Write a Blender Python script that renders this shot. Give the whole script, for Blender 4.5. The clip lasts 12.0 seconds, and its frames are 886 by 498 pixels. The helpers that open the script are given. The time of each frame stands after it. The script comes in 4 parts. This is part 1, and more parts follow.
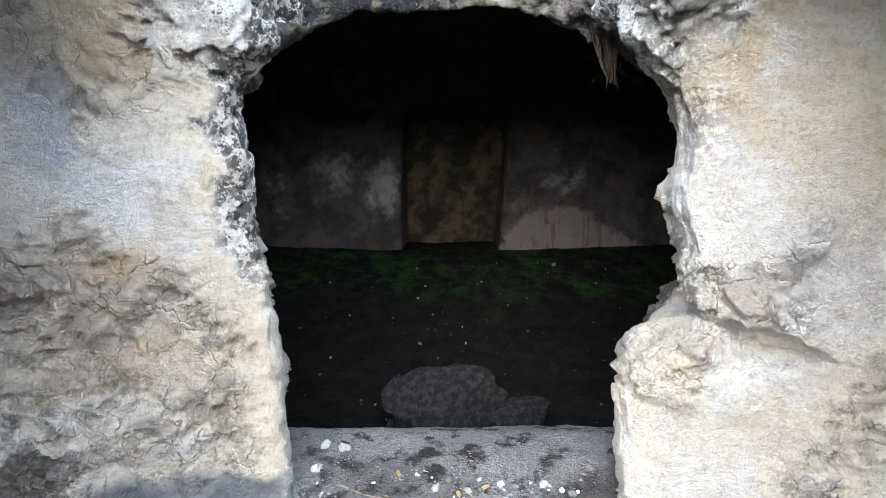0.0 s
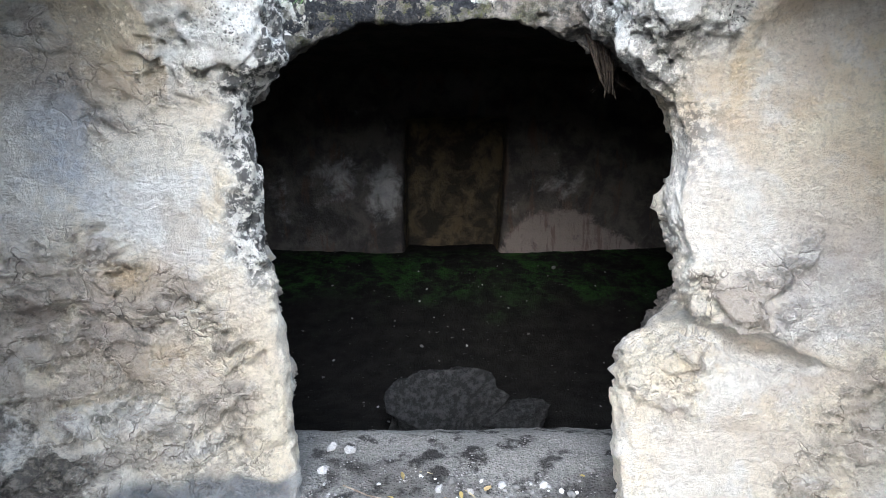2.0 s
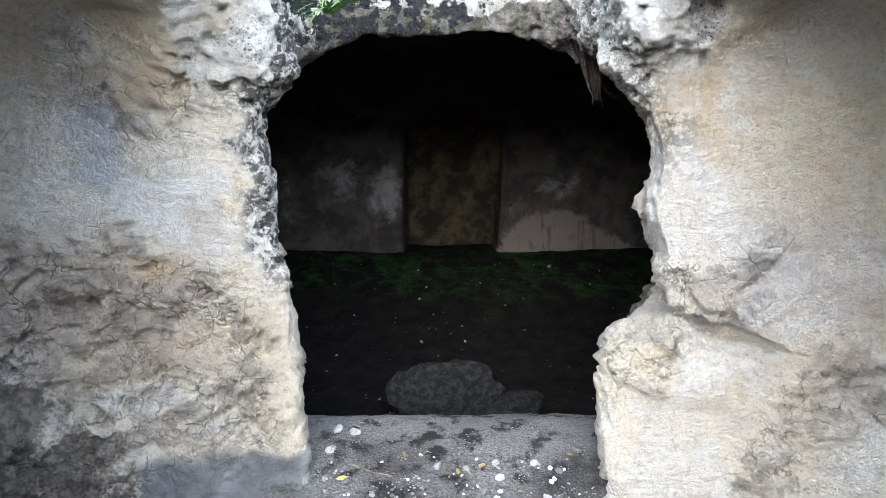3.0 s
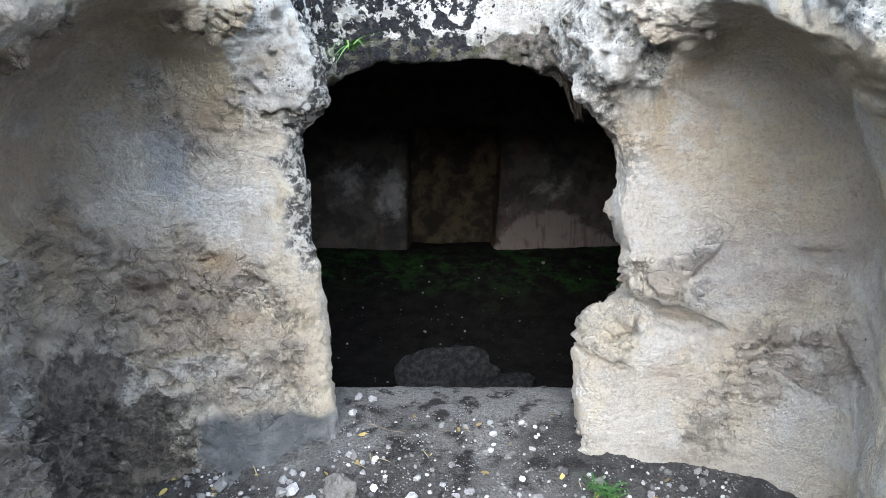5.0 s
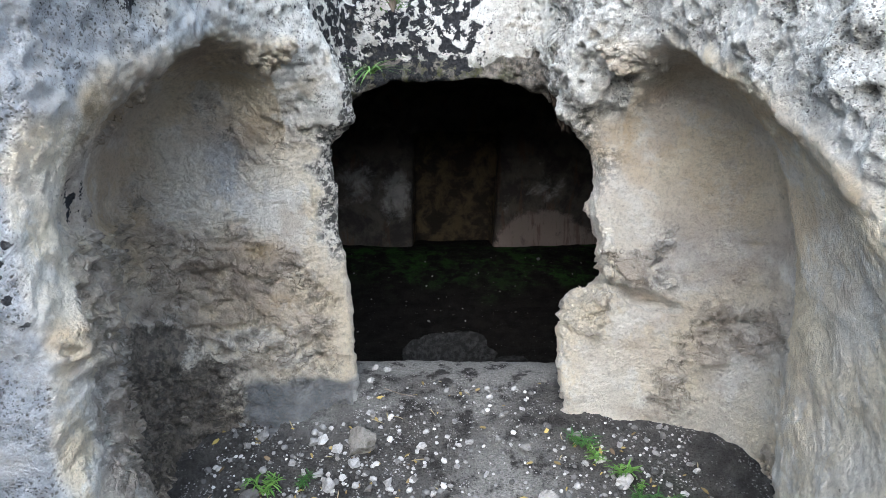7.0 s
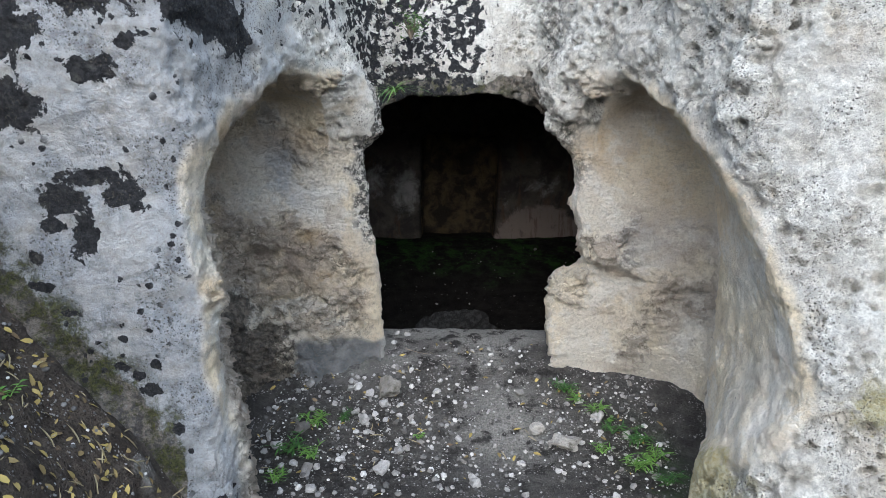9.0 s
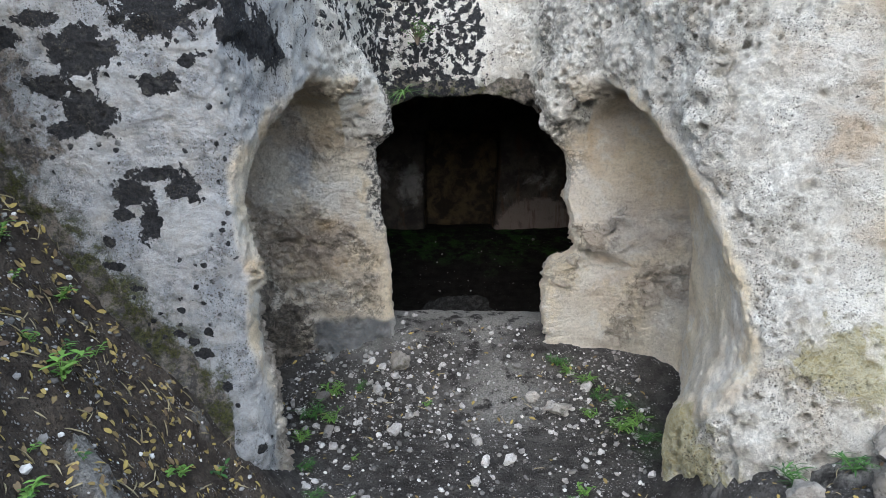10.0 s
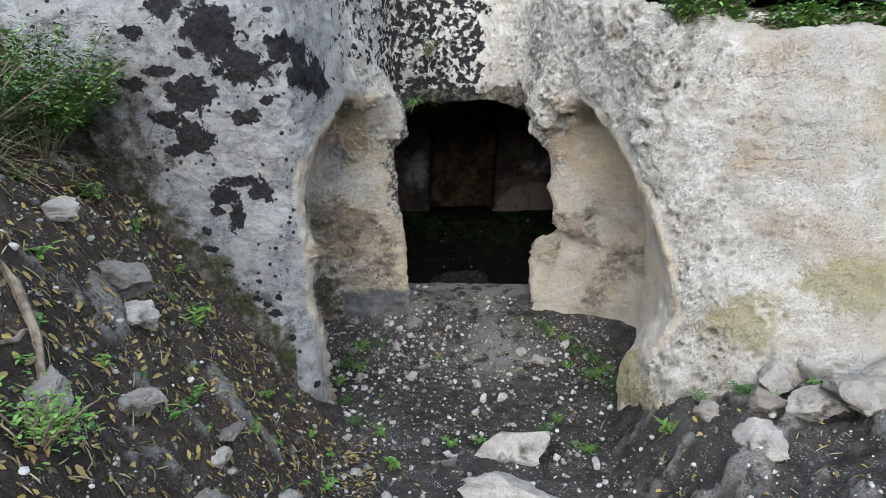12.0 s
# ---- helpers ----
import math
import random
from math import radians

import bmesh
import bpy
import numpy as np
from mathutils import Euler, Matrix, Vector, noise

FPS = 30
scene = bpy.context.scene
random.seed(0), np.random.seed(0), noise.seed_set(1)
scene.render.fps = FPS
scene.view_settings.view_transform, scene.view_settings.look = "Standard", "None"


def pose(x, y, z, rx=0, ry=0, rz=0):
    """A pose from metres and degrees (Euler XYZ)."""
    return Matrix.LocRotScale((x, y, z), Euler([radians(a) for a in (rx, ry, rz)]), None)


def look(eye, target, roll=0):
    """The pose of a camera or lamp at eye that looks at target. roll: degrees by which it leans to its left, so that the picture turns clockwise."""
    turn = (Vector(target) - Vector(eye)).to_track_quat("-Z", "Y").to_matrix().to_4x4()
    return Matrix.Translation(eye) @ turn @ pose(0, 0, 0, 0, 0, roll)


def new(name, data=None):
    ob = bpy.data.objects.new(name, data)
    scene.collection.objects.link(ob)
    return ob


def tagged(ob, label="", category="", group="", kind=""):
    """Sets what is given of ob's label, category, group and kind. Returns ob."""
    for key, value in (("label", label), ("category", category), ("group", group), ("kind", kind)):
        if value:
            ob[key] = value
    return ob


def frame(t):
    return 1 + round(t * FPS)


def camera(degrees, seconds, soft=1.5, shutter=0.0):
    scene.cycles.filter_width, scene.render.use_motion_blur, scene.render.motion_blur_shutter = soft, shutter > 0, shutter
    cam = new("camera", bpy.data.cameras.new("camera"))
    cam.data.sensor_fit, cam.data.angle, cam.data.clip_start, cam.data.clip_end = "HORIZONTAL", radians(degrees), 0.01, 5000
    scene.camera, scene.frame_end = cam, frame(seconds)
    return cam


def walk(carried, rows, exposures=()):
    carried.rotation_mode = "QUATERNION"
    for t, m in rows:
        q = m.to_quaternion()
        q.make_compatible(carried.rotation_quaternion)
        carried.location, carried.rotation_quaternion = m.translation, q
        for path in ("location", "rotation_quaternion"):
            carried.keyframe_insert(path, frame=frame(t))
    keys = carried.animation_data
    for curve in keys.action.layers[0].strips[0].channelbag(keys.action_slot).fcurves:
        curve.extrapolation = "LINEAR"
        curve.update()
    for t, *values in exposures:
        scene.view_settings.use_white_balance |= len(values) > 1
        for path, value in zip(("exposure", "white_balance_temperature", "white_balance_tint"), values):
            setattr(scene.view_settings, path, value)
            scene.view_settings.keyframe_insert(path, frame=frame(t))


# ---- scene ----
cam = camera(68.0, 12.0, 0.5)
PATH = [
    (0, (-0.006, 0.003, 1.402), (-0.008, 1.985, 1.131), 0.1),
    (0.5, (0.0, 0.013, 1.415), (-0.003, 1.995, 1.144), 0.1),
    (1, (-0.029, 0.012, 1.429), (-0.03, 1.994, 1.159), 0.1),
    (1.5, (-0.031, -0.005, 1.428), (-0.033, 1.977, 1.159), 0.2),
    (2, (-0.014, -0.061, 1.437), (-0.017, 1.921, 1.168), -0.0),
    (2.5, (-0.007, -0.147, 1.448), (-0.008, 1.835, 1.181), -0.1),
    (3, (-0.008, -0.258, 1.447), (-0.01, 1.725, 1.181), -0.0),
    (4.8, (-0.011, -0.713, 1.497), (-0.019, 1.268, 1.224), -0.0),
    (5, (-0.023, -0.757, 1.506), (-0.025, 1.224, 1.235), 0.0),
    (5.5, (-0.025, -0.876, 1.528), (-0.027, 1.106, 1.258), 0.1),
    (6, (-0.027, -1.004, 1.538), (-0.029, 0.978, 1.269), 0.1),
    (6.5, (-0.033, -1.148, 1.533), (-0.035, 0.834, 1.264), 0.1),
    (7, (-0.048, -1.305, 1.541), (-0.05, 0.677, 1.271), 0.2),
    (7.2, (-0.055, -1.376, 1.541), (-0.057, 0.607, 1.277), 0.1),
    (8.8, (-0.079, -2.027, 1.571), (-0.098, -0.045, 1.301), 0.2),
    (9, (-0.105, -2.112, 1.584), (-0.111, -0.132, 1.303), 0.2),
    (9.5, (-0.117, -2.333, 1.599), (-0.122, -0.354, 1.308), 0.2),
    (10, (-0.136, -2.545, 1.613), (-0.142, -0.568, 1.31), 0.1),
    (10.5, (-0.132, -2.764, 1.658), (-0.138, -0.789, 1.342), 0.1),
    (11, (-0.137, -2.996, 1.713), (-0.142, -1.024, 1.38), 0.1),
    (11.5, (-0.16, -3.248, 1.769), (-0.165, -1.28, 1.416), 0.1),
    (12, (-0.181, -3.501, 1.826), (-0.188, -1.537, 1.45), 0.1),
]
EXPOSURES = [(0, 2.57, 5650, 10), (2.0, 2.57, 5650, 10), (3.2, 2.40, 5650, 10), (5.5, 2.05, 5700, 10), (7.0, 1.84, 5800, 10), (9.0, 1.42, 5900, 10), (12.0, 1.08, 6200, 11)]
walk(cam, [(t, look(eye, target, roll)) for t, eye, target, roll in PATH], EXPOSURES)

# ---- world and sun: bright overcast sky ----
world = bpy.data.worlds.new("world")
scene.world = world
world.use_nodes = True
wn = world.node_tree
sky = wn.nodes.new("ShaderNodeTexSky")
sky.sky_type, sky.sun_disc = "NISHITA", False
sky.sun_elevation, sky.sun_rotation = radians(25), radians(190)
sky.air_density, sky.dust_density, sky.ozone_density = 1.0, 4.0, 1.0
grey = wn.nodes.new("ShaderNodeMix")
grey.data_type = "RGBA"
grey.inputs["Factor"].default_value = 0.55
grey.inputs["B"].default_value = (8.6, 10.2, 12.2, 1)
wn.links.new(sky.outputs[0], grey.inputs["A"])
wn.links.new(grey.outputs["Result"], wn.nodes["Background"].inputs[0])
wn.nodes["Background"].inputs[1].default_value = 0.115
sun_data = bpy.data.lights.new("sun", "SUN")
sun_data.energy, sun_data.angle, sun_data.color = 2.2, radians(70), (0.97, 0.99, 1.0)
sun = new("sun", sun_data)
sun.matrix_world = look((-2.1, -11.9, 5.6), (0, 0, 0))


# ---- noise on arrays of points ----
_rng = np.random.RandomState(7)
_perm = np.concatenate([_rng.permutation(256)] * 2)
_grad = _rng.normal(size=(256, 3))
_grad /= np.linalg.norm(_grad, axis=1)[:, None]


def gnoise(P):
    """Gradient noise, about -0.6 to 0.6, at points P (n x 3)."""
    I = np.floor(P).astype(np.int64)
    F = P - I
    I &= 255
    U = F * F * F * (F * (F * 6 - 15) + 10)
    out = 0
    for a in (0, 1):
        for b in (0, 1):
            for c in (0, 1):
                g = _grad[_perm[_perm[_perm[(I[:, 0] + a) & 255] + ((I[:, 1] + b) & 255)] + ((I[:, 2] + c) & 255)]]
                d = ((F - (a, b, c)) * g).sum(1)
                w = (U[:, 0] if a else 1 - U[:, 0]) * (U[:, 1] if b else 1 - U[:, 1]) * (U[:, 2] if c else 1 - U[:, 2])
                out = out + w * d
    return out


def fbm(P, size, octaves=3, gain=0.5, shift=0.0):
    Q = np.asarray(P) / size + shift
    out, amp = 0, 1.0
    for _ in range(octaves):
        out = out + amp * gnoise(Q)
        Q, amp = Q * 2.03 + 11.7, amp * gain
    return out


def cellular(P, size, shift=0.0):
    """Distance to the nearest scattered point, in cells, and that point's random number."""
    Q = np.asarray(P) / size + shift
    I = np.floor(Q).astype(np.int64)
    best, pick = np.full(len(Q), 9.0), np.zeros(len(Q))
    for a in (-1, 0, 1):
        for b in (-1, 0, 1):
            for c in (-1, 0, 1):
                J = I + (a, b, c)
                k = _perm[_perm[_perm[J[:, 0] & 255] + (J[:, 1] & 255)] + (J[:, 2] & 255)]
                F = J + 0.5 + 0.42 * _grad[k]
                d = ((Q - F) ** 2).sum(1)
                near = d < best
                best[near], pick[near] = d[near], (_perm[k] / 255.0)[near]
    return np.sqrt(best), pick


def step(a, b, v):
    t = np.clip((v - a) / (b - a), 0, 1)
    return t * t * (3 - 2 * t)


def smin(a, b, k):
    h = np.clip(0.5 + 0.5 * (b - a) / k, 0, 1)
    return b + (a - b) * h - k * h * (1 - h)


def smax(a, b, k):
    return -smin(-a, -b, k)


# ---- the shape of the rock: below zero inside the stone ----
DOOR_Z = (0.2, 0.6, 0.8, 1.0, 1.3, 1.48, 1.6, 1.66, 1.74, 1.95)
DOOR_L = (-0.46, -0.48, -0.51, -0.53, -0.56, -0.60, -0.60, -0.56, -0.47, -0.50)
DOOR_RZ = (0.2, 0.65, 0.8, 0.87, 0.905, 0.94, 1.0, 1.14, 1.28, 1.44, 1.57, 1.7, 1.78, 1.95)
DOOR_R = (0.55, 0.53, 0.59, 0.70, 0.86, 0.77, 0.73, 0.69, 0.65, 0.67, 0.64, 0.56, 0.48, 0.45)
CHAMBER = (-2.4, 2.6, 2.95, 6.7, 2.3)
NICHE = (-0.42, 0.64, 7.15, 1.87)


def alcove(x, y, z):
    """The hollowed porch in front of the door."""
    left = 0.86 + 0.09 * step(0.1, 0.9, z) + 0.09 * step(1.0, 1.55, z) + 0.09 * step(0.25, 0.55, y) + 0.36 * step(0.45, 1.5, y)
    right = 1.06 + 0.13 * step(0.0, 1.0, y) + 0.27 * step(0.9, 1.5, y) - 0.28 * step(0.8, 0.1, z) * step(1.0, 0.2, y)
    behind = step(0.30, 0.48, y)
    left = left + 0.03 * behind * step(0.9, 1.4, z)
    right = right + 0.04 * behind * step(0.9, 1.4, z)
    s = np.where(x < 0, -x / left, x / right)
    top = 1.86 + 0.14 * step(0.4, 1.4, y) + 0.01 * behind
    v = np.maximum(z - 0.55, 0) / (top - 0.55)
    bow = np.where(x < 0, 4.4, 2.8 + 0.9 * step(0.3, 1.2, y))
    arch = (np.maximum(s, 0) ** bow + v ** bow + 1e-9) ** (1 / bow) - 1
    back = y - (1.93 - 0.17 * (x / 1.25) ** 2)
    return smax(arch * 1.0, back, 0.16)


def rock(x, y, z):
    left_face = 0.16 - 0.04 * (-x - 1.1) - 0.03 * (z - 0.6) - 0.16 * np.maximum(z - 1.45, 0)
    right_face = 0.12 - 0.35 * (np.minimum(x, 1.9) - 0.95) + 0.2 * (z - 1.2) - 0.09 * np.exp(-((x - 1.2) / 0.25) ** 2 - ((z - 0.95) / 0.25) ** 2)
    face = np.where(x < 0, left_face, right_face) - y
    top = 2.47 + 0.12 * step(-0.4, -1.0, x) + 0.75 * step(0.5, 0.0, np.abs(x + 0.1)) + 0.25 * (y - 0.3) - 0.1 * step(0.9, 1.8, x)
    d = smax(face, z - top, 0.22)
    # cleft above the door, open to the sky
    cleft = smax(smax(-0.95 + (y - 0.25) * 0.10 - x, x - 0.94 + (y - 0.3) * 0.16, 0.1), y - 2.9 - 0.12 * (z - 2.1), 0.25)
    cleft = smax(cleft, 1.9 - z - 4 * np.maximum(1.72 - y, 0), 0.08)
    d = smax(d, -cleft, 0.12)
    d = smax(d, -alcove(x, y, z), np.where(x < 0, 0.05, 0.03))
    # knobs hanging at both upper corners of the door
    for a, b, k in (((-0.68, 1.97, 1.87), (-1.0, 1.45, 2.35), 0.2), ((0.66, 1.90, 1.93), (0.92, 1.5, 2.4), 0.21)):
        ab = [q - p for p, q in zip(a, b)]
        t = np.clip(((x - a[0]) * ab[0] + (y - a[1]) * ab[1] + (z - a[2]) * ab[2]) / sum(c * c for c in ab), 0, 1)
        d = smin(d, np.sqrt((x - a[0] - t * ab[0]) ** 2 + (y - a[1] - t * ab[1]) ** 2 + (z - a[2] - t * ab[2]) ** 2) - k, 0.16)
    # door passage
    lo, hi = np.interp(z, DOOR_Z, DOOR_L), np.interp(z, DOOR_RZ, DOOR_R)
    lo = lo - 0.018 - 0.36 * np.clip((y - 2.0) / 0.9, 0, 1)
    hi = hi + 0.02 + 0.36 * np.clip((y - 2.0) / 0.9, 0, 1)
    lintel = z - 2.02 + 0.5 * np.maximum(np.abs(x) - 0.4, 0)
    passage = smax(smax(lo - x, x - hi, 0.05), smax(lintel, np.abs(y - 2.4) - 0.9, 0.05), 0.12)
    d = smax(d, -passage, 0.05)
    # worn ledge at the foot of one pier, crack in the other, solution hole in the outer face
    ledge = smax(smax(np.abs(x + 0.86) - 0.17, z - 0.41, 0.04), np.abs(y - 2.0) - 0.185 + 0.1 * (x + 0.8), 0.05)
    d = smin(d, ledge, 0.03)
    crack = np.sqrt(((x - 0.92) / 0.2) ** 2 + ((y - 1.84) / 0.14) ** 2 + ((z - 0.89 + 0.28 * (x - 0.85)) / 0.03) ** 2 + 1e-9) - 1
    d = smax(d, -crack * 0.04, 0.015)
    hole = np.sqrt(((x - 0.945) / 0.045) ** 2 + ((y - 0.26) / 0.12) ** 2 + ((z - 1.82) / 0.05) ** 2 + 1e-9) - 1
    d = smax(d, -hole * 0.05, 0.015)
    # burial chamber with a niche in its back wall
    x0, x1, y0, y1, zt = CHAMBER
    room = smax(smax(x0 - x, x - x1, 0.2), smax(smax(y0 - y, y - y1, 0.1), z - zt - 0.06 * np.cos(x), 0.2), 0.15)
    a, b, deep, nt = NICHE
    niche = smax(smax(a - x, x - b + 0.06 * (1.9 - z), 0.1), smax(smax(6.2 - y, y - deep - 0.2 * step(1.0, 0.5, z), 0.1), z - nt, 0.15), 0.05)
    # weathered seam down the outer face
    t = np.clip((2.35 - z) / 0.75, 0, 1)
    seam = np.sqrt((x - 1.20 + 0.24 * t + 0.03 * np.sin(z * 17)) ** 2 + (face * 0.8) ** 2 + 1e-9) - 0.035 * step(1.4, 1.6, z) * step(2.5, 2.2, z)
    d = smax(d, -seam, 0.03)
    return smax(d, -smin(room, niche, 0.03), 0.05)


def surface(lo, hi, h):
    """Surface nets of rock() in a box: points and quads."""
    ax = [np.arange(a, b + h / 2, h, dtype=np.float32) for a, b in zip(lo, hi)]
    v = np.stack([rock(ax[0][:, None], ax[1][None, :], np.full((1, 1), z, np.float32)) for z in ax[2]], 2).astype(np.float32)
    s = v < 0
    n = [len(a) - 1 for a in ax]
    count = np.zeros(n, np.int8)
    acc = np.zeros((*n, 3), np.float32)
    cross = np.zeros(n, np.float32)
    corner = {(i, j, k): (slice(i, n[0] + i), slice(j, n[1] + j), slice(k, n[2] + k)) for i in (0, 1) for j in (0, 1) for k in (0, 1)}
    for c in corner.values():
        count += s[c]
    active = (count > 0) & (count < 8)
    idx = np.argwhere(active)
    i, j, k = idx.T
    acc, cross = np.zeros((len(idx), 3)), np.zeros(len(idx))
    for axis in range(3):
        for p in (0, 1):
            for q in (0, 1):
                o = [0, 0, 0]
                o[(axis + 1) % 3], o[(axis + 2) % 3] = p, q
                e = list(o)
                e[axis] = 1
                va = v[i + o[0], j + o[1], k + o[2]]
                vb = v[i + e[0], j + e[1], k + e[2]]
                m = (va < 0) != (vb < 0)
                t = np.where(m, va / np.where(m, va - vb, 1), 0)
                pt = np.array(o)[None] + t[:, None] * (np.array(e) - np.array(o))[None]
                acc += pt * m[:, None]
                cross += m
    pts = np.array(lo)[None] + (idx + acc / cross[:, None]) * h
    ids = -np.ones(n, np.int64)
    ids[i, j, k] = np.arange(len(idx))
    quads = []
    for axis in range(3):
        u, w = (axis + 1) % 3, (axis + 2) % 3
        sl_a, sl_b = [slice(1, m) for m in n], [slice(1, m) for m in n]
        sl_a[axis], sl_b[axis] = slice(0, n[axis]), slice(1, n[axis] + 1)
        sa, sb = s[tuple(sl_a)], s[tuple(sl_b)]
        for sign in (0, 1):
            e = np.argwhere((sa & ~sb) if sign == 0 else (~sa & sb))
            off = np.ones(3, int)
            off[axis] = 0
            e = e + off
            q = []
            for du, dw in ((0, 0), (1, 0), (1, 1), (0, 1)) if sign else ((0, 0), (0, 1), (1, 1), (1, 0)):
                g = e.copy()
                g[:, u] -= du
                g[:, w] -= dw
                q.append(ids[g[:, 0], g[:, 1], g[:, 2]])
            quads.append(np.stack(q, 1))
    quads = np.concatenate(quads)
    return pts, quads[:, ::-1]


def split_quads(pts, quads):
    """Each quad in four."""
    n = len(pts)
    edges = np.concatenate([np.sort(quads[:, [a, (a + 1) % 4]], 1) for a in range(4)])
    key = edges[:, 0] * n + edges[:, 1]
    uniq, inv = np.unique(key, return_inverse=True)
    mids = (pts[uniq // n] + pts[uniq % n]) / 2
    cent = pts[quads].mean(1)
    e = n + inv.reshape(4, -1).T
    c = n + len(uniq) + np.arange(len(quads))
    out = [np.stack([quads[:, a], e[:, a], c, e[:, a - 1]], 1) for a in range(4)]
    return np.concatenate([pts, mids, cent]), np.concatenate(out)


def normals_of(pts, quads):
    d1, d2 = pts[quads[:, 2]] - pts[quads[:, 0]], pts[quads[:, 3]] - pts[quads[:, 1]]
    f = np.cross(d1, d2)
    out = np.zeros_like(pts)
    for a in range(4):
        for c in range(3):
            out[:, c] += np.bincount(quads[:, a], f[:, c], len(pts))
    return out / np.maximum(np.linalg.norm(out, axis=1), 1e-9)[:, None]


def relax(pts, quads, rounds):
    for _ in range(rounds):
        acc, cnt = np.zeros_like(pts), np.bincount(quads.ravel(), minlength=len(pts)) * 1.0
        cen = pts[quads].mean(1)
        for a in range(4):
            for c in range(3):
                acc[:, c] += np.bincount(quads[:, a], cen[:, c], len(pts))
        pts = 0.4 * pts + 0.6 * acc / cnt[:, None]
    return pts


def mesh_of(name, pts, faces, material, attributes={}):
    me = bpy.data.meshes.new(name)
    k = faces.shape[1]
    used = np.unique(faces)
    remap = -np.ones(len(pts), np.int64)
    remap[used] = np.arange(len(used))
    faces, pts = remap[faces], pts[used]
    me.vertices.add(len(pts))
    me.vertices.foreach_set("co", np.ascontiguousarray(pts, np.float32).ravel())
    me.loops.add(faces.size)
    me.loops.foreach_set("vertex_index", faces.astype(np.int32).ravel())
    me.polygons.add(len(faces))
    me.polygons.foreach_set("loop_start", np.arange(0, faces.size, k, dtype=np.int32))
    me.update(calc_edges=True)
    me.validate()
    me.polygons.foreach_set("use_smooth", np.ones(len(me.polygons), bool))
    for key, value in attributes.items():
        at = me.attributes.new(key, "FLOAT", "POINT")
        at.data.foreach_set("value", np.ascontiguousarray(value[used], np.float32))
    me.materials.append(material)
    return me


# ---- materials ----
class Nodes:
    """Short way to write a node material."""

    def __init__(self, name):
        self.mat = bpy.data.materials.new(name)
        self.mat.use_nodes = True
        self.t = self.mat.node_tree
        self.bsdf = self.t.nodes["Principled BSDF"]
        self.co = self.t.nodes.new("ShaderNodeTexCoord").outputs["Object"]

    def put(self, socket, value):
        if hasattr(value, "is_linked"):
            self.t.links.new(value, socket)
        else:
            socket.default_value = value

    def noise(self, scale, detail=4, rough=0.55, distortion=0.0, co=None):
        n = self.t.nodes.new("ShaderNodeTexNoise")
        self.put(n.inputs["Vector"], co or self.co)
        for k, v in (("Scale", scale), ("Detail", detail), ("Roughness", rough), ("Distortion", distortion)):
            n.inputs[k].default_value = v
        return n.outputs["Fac"]

    def cells(self, scale, feature="F1", rand=1.0, co=None, out="Distance"):
        n = self.t.nodes.new("ShaderNodeTexVoronoi")
        n.feature = feature
        self.put(n.inputs["Vector"], co or self.co)
        n.inputs["Scale"].default_value = scale
        n.inputs["Randomness"].default_value = rand
        return n.outputs[out]

    def stretch(self, sx, sy, sz):
        n = self.t.nodes.new("ShaderNodeMapping")
        self.put(n.inputs["Vector"], self.co)
        n.inputs["Scale"].default_value = (sx, sy, sz)
        return n.outputs[0]

    def warp(self, amount, scale):
        """Coordinates bent by noise."""
        q = self.t.nodes.new("ShaderNodeTexNoise")
        self.put(q.inputs["Vector"], self.co)
        q.inputs["Scale"].default_value, q.inputs["Detail"].default_value = scale, 4
        m = self.t.nodes.new("ShaderNodeVectorMath")
        m.operation = "MULTIPLY_ADD"
        self.put(m.inputs[0], q.outputs["Color"])
        m.inputs[1].default_value = (2 * amount,) * 3
        self.put(m.inputs[2], self.co)
        return m.outputs[0]

    def ramp(self, value, a, b, lo=0.0, hi=1.0):
        n = self.t.nodes.new("ShaderNodeMapRange")
        n.interpolation_type = "SMOOTHSTEP"
        for k, v in (("Value", value), ("From Min", a), ("From Max", b), ("To Min", lo), ("To Max", hi)):
            self.put(n.inputs[k], v)
        return n.outputs[0]

    def math(self, op, a, b=0.0):
        n = self.t.nodes.new("ShaderNodeMath")
        n.operation = op
        self.put(n.inputs[0], a)
        self.put(n.inputs[1], b)
        return n.outputs[0]

    def mix(self, fac, a, b):
        n = self.t.nodes.new("ShaderNodeMix")
        n.data_type = "RGBA"
        self.put(n.inputs["Factor"], fac)
        for k, v in (("A", a), ("B", b)):
            self.put(n.inputs[k], (*v, 1) if isinstance(v, tuple) else v)
        return n.outputs["Result"]

    def attr(self, name):
        n = self.t.nodes.new("ShaderNodeAttribute")
        n.attribute_name = name
        return n.outputs["Fac"]

    def rand(self):
        return self.t.nodes.new("ShaderNodeObjectInfo").outputs["Random"]

    def island(self):
        return self.t.nodes.new("ShaderNodeNewGeometry").outputs["Random Per Island"]

    def finish(self, color, rough=0.9, height=None, depth=0.01, strength=1.0, specular=0.25):
        self.put(self.bsdf.inputs["Base Color"], (*color, 1) if isinstance(color, tuple) else color)
        self.put(self.bsdf.inputs["Roughness"], rough)
        self.bsdf.inputs["Specular IOR Level"].default_value = specular
        if height is not None:
            b = self.t.nodes.new("ShaderNodeBump")
            b.inputs["Strength"].default_value, b.inputs["Distance"].default_value = strength, depth
            self.put(b.inputs["Height"], height)
            self.put(self.bsdf.inputs["Normal"], b.outputs[0])
        return self.mat


